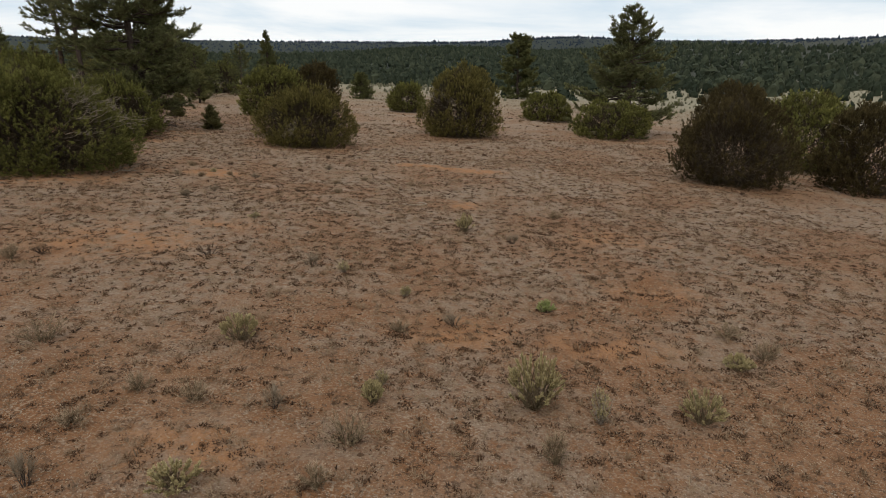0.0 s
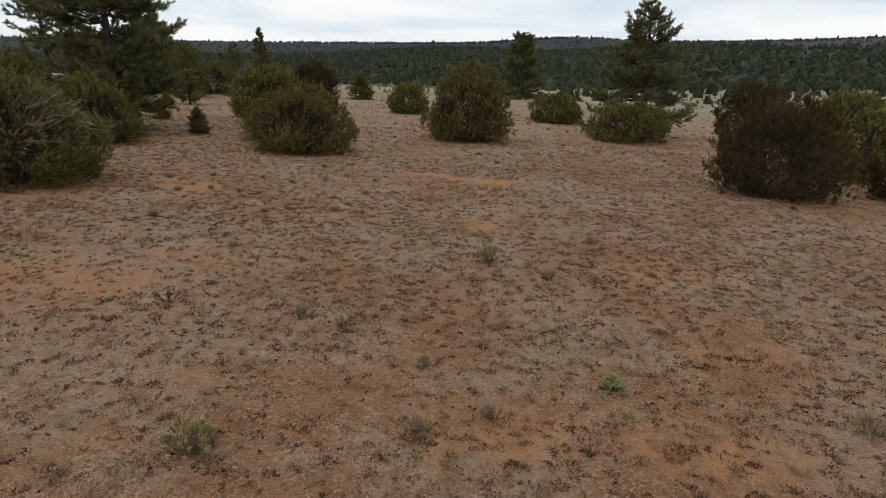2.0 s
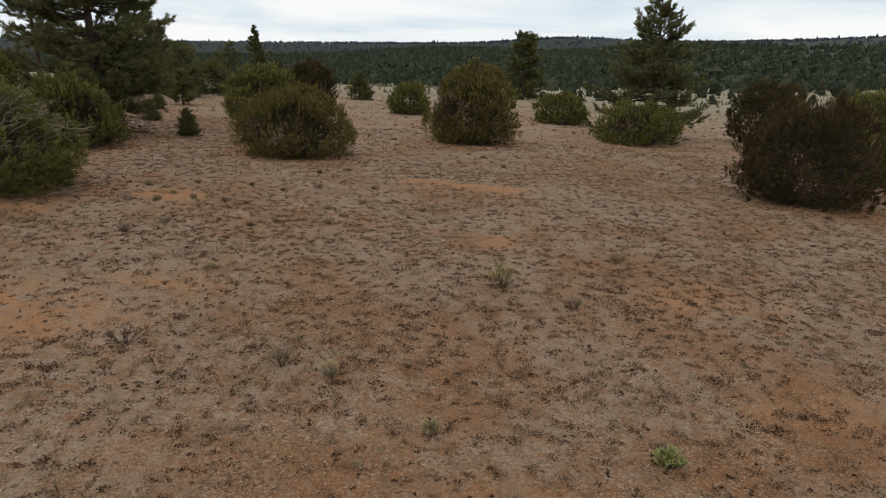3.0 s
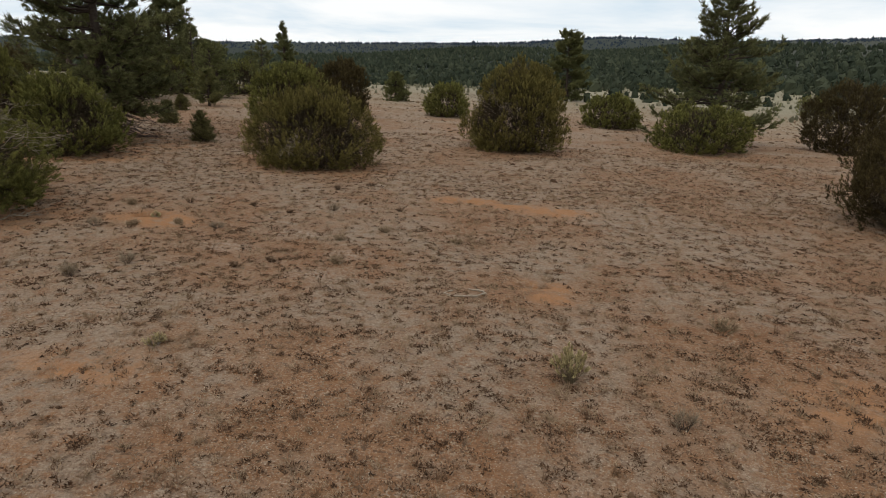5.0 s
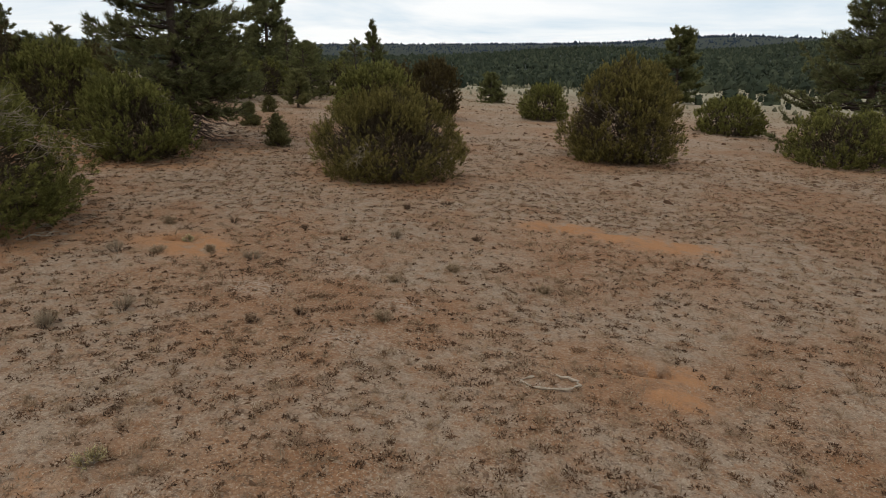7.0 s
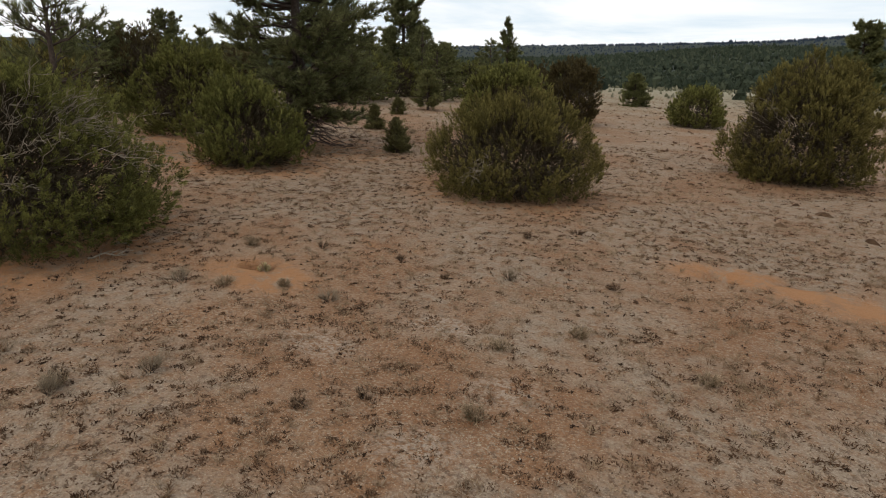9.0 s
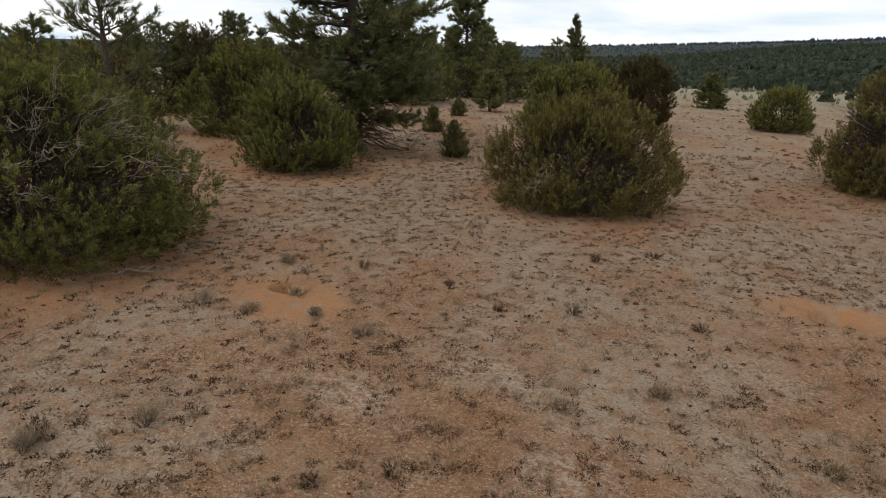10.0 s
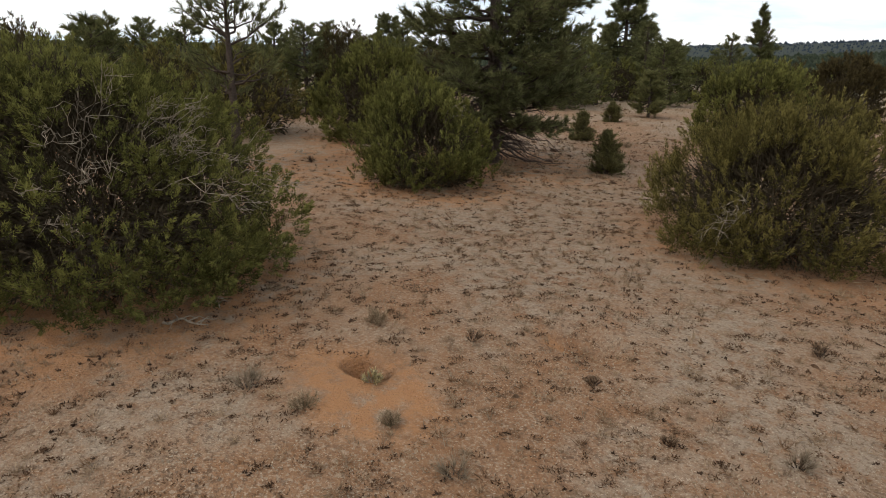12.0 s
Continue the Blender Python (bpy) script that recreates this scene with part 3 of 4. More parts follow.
# junipers round the clearing
juniper(-5.95, 25.1, 1.9, 2.4, 11, JUNIPER, "broad rounded olive-green juniper shrub with bare lower twigs", 2.4, 4, top=0.55, clump=0.9, fan=(3.6, 5.6), fan_h=(0.12, 0.45), base_w=0.70)
juniper(0.2, 32.0, 2.1, 3.45, 12, JUNIPER, "tall rounded juniper shrub with a leaning crown", 1.5, 9, lean=(0.4, 0), top=0.55, fan=(2.7, 4.5), fan_h=(0.4, 0.72), base_w=0.74)
juniper(9.6, 21.5, 2.05, 3.0, 13, JUNIPER_DARK, "large dark brown-green juniper shrub on red soil", 1.7, 0, top=0.46, base_w=0.64, clump=1.2)
juniper(15.2, 27.2, 1.9, 3.3, 14, JUNIPER_DEEP, "dull green juniper shrub behind a darker one", 0.6, 0)
juniper(14.4, 21.4, 1.7, 3.1, 15, JUNIPER_DARK, "dark juniper shrub with a dead grey branch below", 0.7, 6)
juniper(18.0, 40.6, 2.1, 3.8, 16, JUNIPER_DARK, "dark spreading juniper shrub with a lighter top", 0.6, 0)
juniper(-3.5, 48.4, 1.4, 2.2, 17, JUNIPER_DEEP, "small rounded green juniper shrub on the meadow", 0.5, 0)
juniper(-9.3, 43.4, 1.55, 3.2, 18, JUNIPER_DARK, "dark upright juniper shrub behind a broad one", 0.6, 0)
juniper(-10.6, 37.6, 2.1, 2.9, 19, JUNIPER_DEEP, "spreading green juniper shrub at the foot of a pine", 0.6, 0)
juniper(7.25, 48.2, 2.0, 2.1, 20, JUNIPER_DEEP, "low wide juniper shrub with dead twigs", 0.5, 8)
juniper(9.2, 37.0, 2.3, 2.0, 21, JUNIPER_DEEP, "low wide juniper shrub in front of a pine", 0.7, 4)
juniper(-11.45, 16.95, 2.3, 2.75, 22, JUNIPER_DEEP, "large straggling juniper shrub with many bare grey branches", 2.4, 26, top=0.6, clump=0.95, fan=(-0.5, 1.0), fan_h=(0.4, 0.92), dense=1.15, low=0.30, finger=0.72, upright=0.45, base_w=0.82, sweep=(0.25, 0.75, 0.12))
juniper(-12.7, 23.9, 1.4, 2.25, 23, JUNIPER_DEEP, "rounded green juniper shrub on red soil", 1.9, 3, top=0.78, base_w=0.84, lean=(-0.25, -0.1))
juniper(-18.4, 27.3, 1.85, 3.1, 24, JUNIPER_DEEP, "dense juniper shrub by the wood", 0.8, 0)

# pines
pine(-13.75, 27.4, 8.6, 3.0, 31, PINE, "big ponderosa pine with dead lower branches", "ponderosa_pine", clear=0.15, fine=1.0, stubs=170, needle=0.15, twiggy=1.1, top=0.5, tier=0.045)
pine(11.05, 40.3, 7.95, 4.0, 32, PINE, "bushy ponderosa pine standing behind a low shrub", "ponderosa_pine", clear=0.05, fine=0.82, needle=0.17, top=0.85, tier=0.052, twiggy=0.95)
pine(8.9, 88.7, 8.2, 2.8, 33, PINYON, "dark dense pine with a rounded top", "ponderosa_pine", clear=0.08, fine=0.75, top=0.36, needle=0.32)
pine(-31.3, 53.6, 9.6, 2.7, 34, PINE, "tall open-crowned ponderosa pine", "ponderosa_pine", clear=0.36, fine=0.78, needle=0.22, open_crown=0.45)
pine(-33.3, 54.3, 9.3, 2.6, 44, PINE, "tall open-crowned ponderosa pine beside another", "ponderosa_pine", clear=0.38, fine=0.78, needle=0.22, open_crown=0.45)
pine(-68.5, 71.0, 7.0, 2.3, 45, PINE, "tall round-headed ponderosa pine above the wood", "ponderosa_pine", clear=0.35, fine=0.7, needle=0.3, top=0.3)
pine(-26.7, 57.5, 8.6, 2.9, 35, PINE, "tall conical ponderosa pine", "ponderosa_pine", clear=0.10, fine=0.8, needle=0.28, top=0.75)
pine(-41.0, 96.0, 5.4, 2.0, 36, PINE, "narrow dark pine beyond the clearing", "ponderosa_pine", clear=0.10, fine=0.62, needle=0.32, top=0.7)
pine(-12.0, 41.4, 5.15, 1.15, 37, PINYON, "slender young pine rising from shrubs", clear=0.15, fine=0.85, open_crown=0.15, needle=0.13, top=1.0, tier=0.05)
pine(-16.8, 21.7, 4.4, 1.5, 38, PINE, "open-branched young ponderosa pine with sparse needles", "ponderosa_pine", clear=0.42, fine=0.82, open_crown=0.32, needle=0.13, start=0.5, rise=0.38, twiggy=0.55, tier=0.062)
pine(-17.6, 43.8, 2.3, 0.85, 39, YOUNG_PINE, "small open pinyon pine with a bare stem", "pinyon_pine", clear=0.22, fine=0.9, needle=0.11)
pine(-11.12, 28.85, 1.2, 0.50, 40, SAPLING, "small dense conical pinyon sapling", "pinyon_sapling", "saplings", clear=0.02, fine=0.72, needle=0.085, top=0.85, open_crown=0.22, rise=0.25)
pine(-14.75, 33.4, 1.08, 0.52, 41, SAPLING, "small conical pinyon sapling on pale grass", "pinyon_sapling", "saplings", clear=0.02, fine=0.72, needle=0.085, top=0.85, open_crown=0.22, rise=0.25)
pine(-17.7, 40.5, 0.92, 0.50, 42, SAPLING, "small rounded pinyon sapling on pale grass", "pinyon_sapling", "saplings", clear=0.02, fine=0.72, needle=0.085, top=0.85, open_crown=0.22, rise=0.25)
pine(-9.2, 63.5, 2.6, 1.25, 43, PINYON, "small conical pinyon pine on the meadow", "pinyon_pine", clear=0.04, fine=0.6, needle=0.18)

BARE = [(-5.95, 25.2, 2.0, 0.55), (9.7, 21.5, 2.0, 0.45), (-11.5, 17.0, 2.4, 0.7), (-12.7, 23.9, 1.7, 0.75), (-13.7, 27.4, 2.6, 0.6), (0.5, 32, 1.9, 0.4), (9.2, 37, 2.4, 0.45), (-18.4, 27.3, 2.2, 0.6), (14.4, 21.4, 1.8, 0.5), (-15.2, 24.0, 2.5, 0.6)]
build_ground(BARE)

# ---- woodland round the clearing ----
rng = np.random.default_rng(77)
WOODS = "woodland trees"
protos = []
for i, (R, H, leaf) in enumerate(((1.7, 2.9, JUNIPER_DEEP), (1.5, 3.4, JUNIPER_DARK), (1.9, 2.6, JUNIPER))):
    ob = tagged(thing("juniper_shrub", -30 - 4 * i, 36 + 3 * i), "rounded dark green juniper at the edge of the wood", "shrub", WOODS)
    trunk, crown, inside, _ = juniper_parts(R, H, 60 + i, leaf, 0.42, clump=1.7)
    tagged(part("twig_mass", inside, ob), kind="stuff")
    part("trunk", trunk, ob)
    part("crown", crown, ob)
    protos.append(ob)
for i, (H, R, leaf) in enumerate(((5.2, 1.7, PINYON), (6.0, 1.6, PINE), (4.3, 1.8, PINYON))):
    ob = tagged(thing("pinyon_pine", *((-110, 45), (-90, 30), (-42, 56))[i]), "bushy green pine in the wood", "tree", WOODS)
    wooden, crown = pine_parts(H, R, 70 + i, leaf, clear=0.06, fine=0.34, needle=0.20)
    pine_wood(ob, wooden)
    part("crown", crown, ob)
    protos.append(ob)
taken = [(-30, 36), (-34, 39), (-38, 42), (-110, 45), (-90, 30), (-42, 56)]
KEEP = [(-13.75, 27.4, 3.2), (-18.4, 27.3, 3.0), (-16.8, 21.7, 2.2), (-11.5, 17, 3.6), (18, 40.6, 4), (15.2, 27.2, 3.5), (14.4, 21.4, 3), (11.7, 40.3, 4), (7.25, 48.2, 4), (-26.7, 57.5, 3)]


def in_wood(x, y):
    """The wood stands on the higher ground west of the clearing and, thinner, to the east and north."""
    west = x < -21 - 0.15 * (y - 15) and y < 62 and x > -75
    north_west = x < -24 - 0.32 * (y - 40) and 62 <= y < 110
    east = x > 21 + 0.25 * (y - 20) and x < 75 and y < 100
    if west or north_west:
        return 2.5
    return 4.2 if east else 0


# the edge of the wood: x, y, which of the six kinds, height
EDGE = [(-29.1, 28.8, 0, 3.0), (-27.8, 29.4, 3, 3.9), (-26.2, 29.9, 5, 4.0), (-26.6, 31.4, 4, 4.4), (-25.2, 31.4, 1, 3.6), (-24.3, 32.2, 3, 3.4), (-22.9, 32.4, 4, 3.7),
        (-28.2, 32.6, 4, 4.6), (-24.4, 34.2, 5, 3.3), (-22.5, 43.5, 5, 4.3), (-24.0, 46.0, 0, 3.2), (-23.2, 48.2, 3, 3.6), (-21.0, 52.0, 5, 4.0), (-21.5, 59.0, 0, 2.9), (-18.6, 56.0, 4, 4.4), (-25.2, 46.5, 4, 4.6), (-26.5, 51.5, 3, 5.0), (-24.6, 53.0, 0, 2.8), (-23.5, 54.5, 4, 5.2), (-23.0, 57.5, 5, 4.2), (-21.5, 61.0, 4, 3.6), (-19.0, 63.5, 3, 3.3), (-17.0, 62.0, 1, 3.0), (-15.5, 66.0, 0, 2.6), (-27.5, 62.5, 3, 6.0), (-20.3, 31.2, 1, 2.9), (-22.0, 24.6, 2, 2.7), (-20.6, 20.0, 3, 3.8), (-24.0, 21.5, 4, 4.2), (-26.5, 25.0, 5, 4.6), (-25.5, 24.0, 0, 2.9), (-27.0, 22.0, 5, 3.4), (-23.2, 23.0, 2, 2.6), (-29.0, 24.5, 3, 3.8), (-24.6, 19.4, 0, 3.0), (-28.0, 20.2, 1, 3.2)]
TALL = (2.9, 3.4, 2.6, 5.2, 6.0, 4.3)


def even_top(x, y, high, slope=0.078):
    """The western wood keeps a fairly even top line, higher with distance."""
    return min(high, 3.0 + slope * math.hypot(x + 3, y - 14.6) - place_z(x, y)) if x < -18 else high


for x, y, kind, high in EDGE:
    s = even_top(x, y, high, 0.089) / TALL[kind]
    ob2 = copy_thing(protos[kind], pose(x, y, place_z(x, y) - 0.03, 0, 0, rng.uniform(0, 360)))
    ob2.scale = (s * 1.1, s * 1.1, s)
    taken.append((x, y))

tries = 0
count = 0
while count < 40 and tries < 6000:
    tries += 1
    x, y = rng.uniform(-75, 75), rng.uniform(8, 110)
    gap = in_wood(x, y)
    if not gap or any((x - a) ** 2 + (y - b) ** 2 < gap * gap for a, b in taken) or any((x - a) ** 2 + (y - b) ** 2 < r * r for a, b, r in KEEP):
        continue
    taken.append((x, y))
    kind = int(rng.integers(0, 6))
    ob = protos[kind]
    s = even_top(x, y, TALL[kind] * rng.uniform(0.6, 1.1)) / TALL[kind]
    ob2 = copy_thing(ob, pose(x, y, place_z(x, y) - 0.03, 0, 0, rng.uniform(0, 360)))
    ob2.scale = (s * rng.uniform(0.9, 1.1), s * rng.uniform(0.9, 1.1), s)
    count += 1

def far_wood(name, label, count, r0, r1, az0, az1, size, leaf, seed, rings=2, sides=5, sprays=5):
    """A far wood in one mesh: every tree a ragged dome or cone with sprays of leaves about it."""
    rng = np.random.default_rng(seed)
    r = np.sqrt(rng.uniform(r0 ** 2, r1 ** 2, count))
    az = rng.uniform(az0, az1, count)
    x, y = r * np.sin(az), 15 + r * np.cos(az)
    keep = r < ridge_reach(az) + 60 if r1 < 1000 else r > 0
    x, y = x[keep], y[keep]
    n, m = len(x), sides
    z = ground_z(x, y, False) - (0.55 * size if r1 > 1000 else 0.0)
    h = rng.uniform(0.55, 1.15, n) * size * np.where(rng.random(n) < 0.04, 1.5, 1)
    w = h * rng.uniform(0.30, 0.58, n)
    cone = rng.random(n) < 0.15
    verts, base = [], np.stack([x, y, z], -1)
    turn = rng.uniform(0, 6.283, (n, 1))
    for k in range(rings):
        t = k / rings
        prof = np.where(cone, 1 - 0.9 * t, math.sqrt(max(0.0, 1 - (t * 1.02) ** 2.4)))
        a = turn + 2 * np.pi * np.arange(m) / m + rng.normal(size=(n, m)) * 0.25
        ra = (w * prof)[:, None] * rng.uniform(0.62, 1.2, (n, m))
        up = h[:, None] * (t + rng.normal(size=(n, m)) * 0.07) - 0.04 * h[:, None]
        verts.append(base[:, None] + np.stack([np.cos(a) * ra, np.sin(a) * ra, up], -1))
    tip = base + np.stack([rng.normal(size=n) * 0.08 * h, rng.normal(size=n) * 0.08 * h, h * rng.uniform(0.85, 1.05, n)], -1)
    v = np.concatenate(verts + [tip[:, None]], 1).reshape(-1, 3)
    o = (np.arange(n) * (rings * m + 1))[:, None]
    i, j = np.arange(m)[None], (np.arange(m)[None] + 1) % m
    quads = np.concatenate([np.stack([o + k * m + i, o + k * m + j, o + (k + 1) * m + j, o + (k + 1) * m + i], -1).reshape(-1, 4) for k in range(rings - 1)])
    top = (rings - 1) * m
    tris = np.stack([o + top + i, o + top + j, np.broadcast_to(o + rings * m, (n, m))], -1).reshape(-1, 3)
    t, a = rng.random((n, sprays)), rng.uniform(0, 6.283, (n, sprays))
    prof = np.where(cone[:, None], 1 - 0.9 * t, np.sqrt(1 - t ** 2.4)) * w[:, None] * 0.85
    c = base[:, None] + np.stack([np.cos(a) * prof, np.sin(a) * prof, t * h[:, None] * 0.95], -1)
    way = unit(np.stack([np.cos(a) * 0.6, np.sin(a) * 0.6, np.full_like(a, 0.8)], -1) + rng.normal(size=(n, sprays, 3)) * 0.2)
    ln = (h[:, None] * rng.uniform(0.12, 0.26, (n, sprays))).ravel()
    lv, lq = leaves(c.reshape(-1, 3), way.reshape(-1, 3), ln, ln * 0.6, rng)
    me = mesh_of(name, np.concatenate([v, lv]), [quads, np.concatenate([tris, lq + len(v)])], leaf)
    tone = rng.random(n) ** 1.4
    me.attributes.new("young", "FLOAT", "POINT").data.foreach_set("value", np.concatenate([np.repeat(tone, rings * m + 1), np.repeat(tone, 3 * sprays)]).astype(np.float32))
    return tagged(new(name, me), label, "woodland", kind="stuff")


far_wood("hillside_wood", "dense dark green pinyon and juniper wood on the far slope", 17500, 390, 860, -1.25, 0.95, 3.9, FAR_LEAF, 81, 2, 5, 2)
far_wood("lower_slope_wood", "dark green pinyon and juniper wood on the lower slope", 5200, 205, 400, -1.25, 0.95, 3.8, FAR_LEAF, 84, 3, 5, 5)
far_wood("slope_shrubs", "scattered dark green junipers where the slope begins", 560, 140, 280, -0.7, 0.95, 3.4, FAR_LEAF, 82, 3, 6, 24)
far_wood("meadow_shrubs", "dark low junipers dotted over the far meadow", 380, 70, 215, -0.6, 0.95, 1.9, FAR_LEAF, 85, 3, 7, 30)
far_wood("meadow_sage", "pale grey-green sage dotted over the far meadow", 2600, 62, 215, -0.6, 0.95, 0.6, FAR_SAGE, 86, 2, 5, 6)
far_wood("far_ridge_wood", "wooded ridge on the skyline, leaves coloured blue for haze", 9000, 1550, 2250, -0.95, 0.9, 7.5, RIDGE_HAZE_LEAF, 83, 2, 4, 1)


# ---- small plants of the clearing ----
def tuft_parts(kind, wide, high, seed):
    """A low plant: sage sprays, thin stalks, grass blades or a dead mat. Gives its stems and its leaves."""
    rng = np.random.default_rng(seed)
    wood = Wood()
    stems = {"big": 84, "sage": 60, "thin": 26, "twig": 30, "grass": 10, "green": 26, "brown": 14}[kind]
    P, D, G = [], [], []
    for _ in range(stems):
        a, s = rng.uniform(0, 6.283), math.sqrt(rng.random())
        e = np.array([math.cos(a) * s * wide / 2, math.sin(a) * s * wide / 2, high * rng.uniform(0.55, 1.0) * math.sqrt(max(0.12, 1 - 0.75 * s * s))])
        o = np.array([math.cos(a), math.sin(a), 0]) * s * wide * 0.10 + np.array([0, 0, -0.02])
        pts = bend(o, e, 0.03 * high, rng, 5, 0.12)
        wood.tube(pts, np.linspace(0.005, 0.0015, 5), 3)
        if kind in ("twig", "thin", "brown"):
            for _ in range(4):
                i = rng.integers(2, 5)
                wood.tube(np.stack([pts[i], pts[i] + unit(rng.normal(size=3) + np.array([0, 0, 0.6])) * high * rng.uniform(0.12, 0.32)]), (0.0025, 0.001), 3)
        many = 80 if kind in ("big", "sage") else 26
        g = rng.random((many, 1)) ** 0.5
        if kind in ("big", "sage"):
            g = 0.52 + 0.48 * g
            if rng.random() < 0.4:
                wisp = pts[-1] + np.array([math.cos(a) * 0.25 * s, math.sin(a) * 0.25 * s, 1.0]) * high * rng.uniform(0.10, 0.34)
                wood.tube(bend(pts[-1], wisp, 0, rng, 3, 0.08), (0.0016, 0.0012, 0.0008), 3)
        G.append(g)
        P.append(pts[1] + (pts[-1] - pts[1]) * g)
        D.append(unit(unit(e - o) * 0.8 + np.array([0, 0, 0.3]) + rng.normal(size=(many, 3)) * 0.5))
    P, D = np.concatenate(P), np.concatenate(D)
    n = len(P)
    ln, wd = {"big": (0.030, 0.015), "sage": (0.027, 0.014), "thin": (0.035, 0.008), "twig": (0.05, 0.004), "grass": (0.13, 0.005), "green": (0.042, 0.015), "brown": (0.035, 0.010)}[kind]
    v, q = leaves(P, D, rng.uniform(0.6, 1.3, n) * ln, rng.uniform(0.7, 1.3, n) * wd, rng)
    v[:, 2] = np.maximum(v[:, 2], -0.02)
    # leaves paler up the stem: fresh growth with a highlight painted in
    fresh = np.concatenate(G)[:, 0]
    leaf = {"big": SAGE, "sage": SAGE, "thin": SAGE, "twig": GREY_DRY, "grass": DRY, "green": GREEN_WEED, "brown": DEAD}[kind]
    return wood.mesh("stem", GREY_WOOD if kind == "thin" else STRAW_STEM if kind in ("big", "sage", "twig") else BARK), tip_toned(mesh_of("foliage", v, q, leaf), fresh)


KINDS = {
    "big": ("sagebrush", "large pale grey-green sagebrush on bare red soil", "shrub"),
    "sage": ("sagebrush", "pale grey-green sagebrush clump on red soil", "shrub"),
    "thin": ("sagebrush", "thin upright grey-green sage sprig", "shrub"),
    "twig": ("dry_bush", "low dry bush of bare grey twigs", "bush"),
    "grass": ("grass_tuft", "tuft of straw-coloured dry grass", "grass"),
    "green": ("green_weed", "small fresh green leafy weed", "weed"),
    "brown": ("dead_plant", "flattened dark brown dead plant on soil", "plant"),
}
PLANTS = [
    (0.84, 5.75, 0.68, 0.66, "big"), (2.54, 5.62, 0.48, 0.36, "sage"), (-2.52, 6.78, 0.47, 0.36, "sage"), (1.48, 5.50, 0.24, 0.42, "thin"),
    (0.92, 4.80, 0.26, 0.34, "twig"), (-0.80, 5.58, 0.22, 0.26, "sage"), (-0.75, 5.95, 0.15, 0.18, "thin"), (-1.72, 5.32, 0.20, 0.25, "grass"),
    (-0.93, 4.80, 0.47, 0.33, "twig"), (-2.53, 5.42, 0.30, 0.20, "twig"), (-4.73, 6.52, 0.62, 0.33, "twig"), (-3.13, 5.55, 0.32, 0.18, "twig"),
    (1.35, 8.36, 0.29, 0.18, "green"), (-4.14, 10.05, 0.48, 0.22, "brown"), (-2.32, 9.74, 0.24, 0.25, "grass"), (-1.77, 9.55, 0.22, 0.20, "thin"),
    (-7.02, 9.30, 0.33, 0.28, "twig"), (-6.69, 9.58, 0.35, 0.18, "brown"), (-6.42, 14.5, 0.20, 0.18, "brown"), (3.45, 6.85, 0.36, 0.20, "sage"),
    (3.71, 7.80, 0.50, 0.18, "twig"), (3.93, 7.15, 0.40, 0.24, "twig"), (-2.14, 4.08, 0.45, 0.20, "sage"), (-1.06, 4.20, 0.29, 0.18, "twig"),
    (-3.23, 3.98, 0.22, 0.26, "grass"), (0.02, 7.63, 0.28, 0.18, "grass"), (-3.43, 4.90, 0.30, 0.14, "twig"), (-0.69, 8.6, 0.17, 0.17, "thin"),
    (-0.66, 7.33, 0.29, 0.18, "twig"), (9.07, 19.31, 0.3, 0.14, "brown"), (0.25, 12.6, 0.42, 0.42, "sage"), (-4.13, 12.5, 0.25, 0.12, "thin"),
    (1.17, 11.77, 0.26, 0.17, "grass"), (2.39, 14.28, 0.45, 0.20, "twig"), (-6.39, 14.41, 0.26, 0.16, "twig"), (-4.34, 15.22, 0.20, 0.10, "brown"),
    (-3.97, 15.65, 0.22, 0.11, "brown"), (-3.27, 17.24, 0.28, 0.12, "twig"), (-2.98, 15.8, 0.27, 0.14, "twig"), (-2.52, 19.73, 0.27, 0.11, "brown"),
    (-6.31, 14.3, 0.22, 0.14, "grass"), (-5.91, 15.0, 0.22, 0.12, "grass"), (-3.64, 22.14, 0.29, 0.10, "brown"), (-7.01, 17.1, 0.28, 0.11, "twig"),
    (-6.90, 19.02, 0.29, 0.12, "brown"), (-6.37, 17.45, 0.19, 0.12, "twig"), (-6.95, 17.76, 0.18, 0.13, "thin"), (-4.70, 18.87, 0.15, 0.07, "brown"),
    (-3.92, 19.3, 0.20, 0.10, "grass"), (-12.3, 26.2, 0.5, 0.4, "twig"), (-12.0, 19.9, 0.3, 0.16, "brown"), (-12.9, 33.2, 0.45, 0.25, "twig"),
    (-7.9, 18.6, 0.3, 0.14, "twig"), (-5.6, 17.4, 0.24, 0.12, "grass"), (-7.6, 16.9, 0.28, 0.14, "grass"), (-2.6, 18.0, 0.3, 0.13, "twig"), (-1.2, 17.6, 0.26, 0.12, "twig"), (-4.30, 21.38, 0.27, 0.15, "brown"), (-5.57, 19.16, 0.16, 0.09, "brown"), (-16.3, 23.4, 0.30, 0.18, "brown"),
]
for i, (x, y, wide, high, kind) in enumerate(PLANTS):
    name, label, category = KINDS[kind]
    ob = tagged(thing(name, x, y, sink=0.0), label, category, "low plants of the clearing")
    stems, foliage = tuft_parts(kind, wide, high, 200 + i)
    part("stem", stems, ob, "thin woody stems")
    part("foliage", foliage, ob)


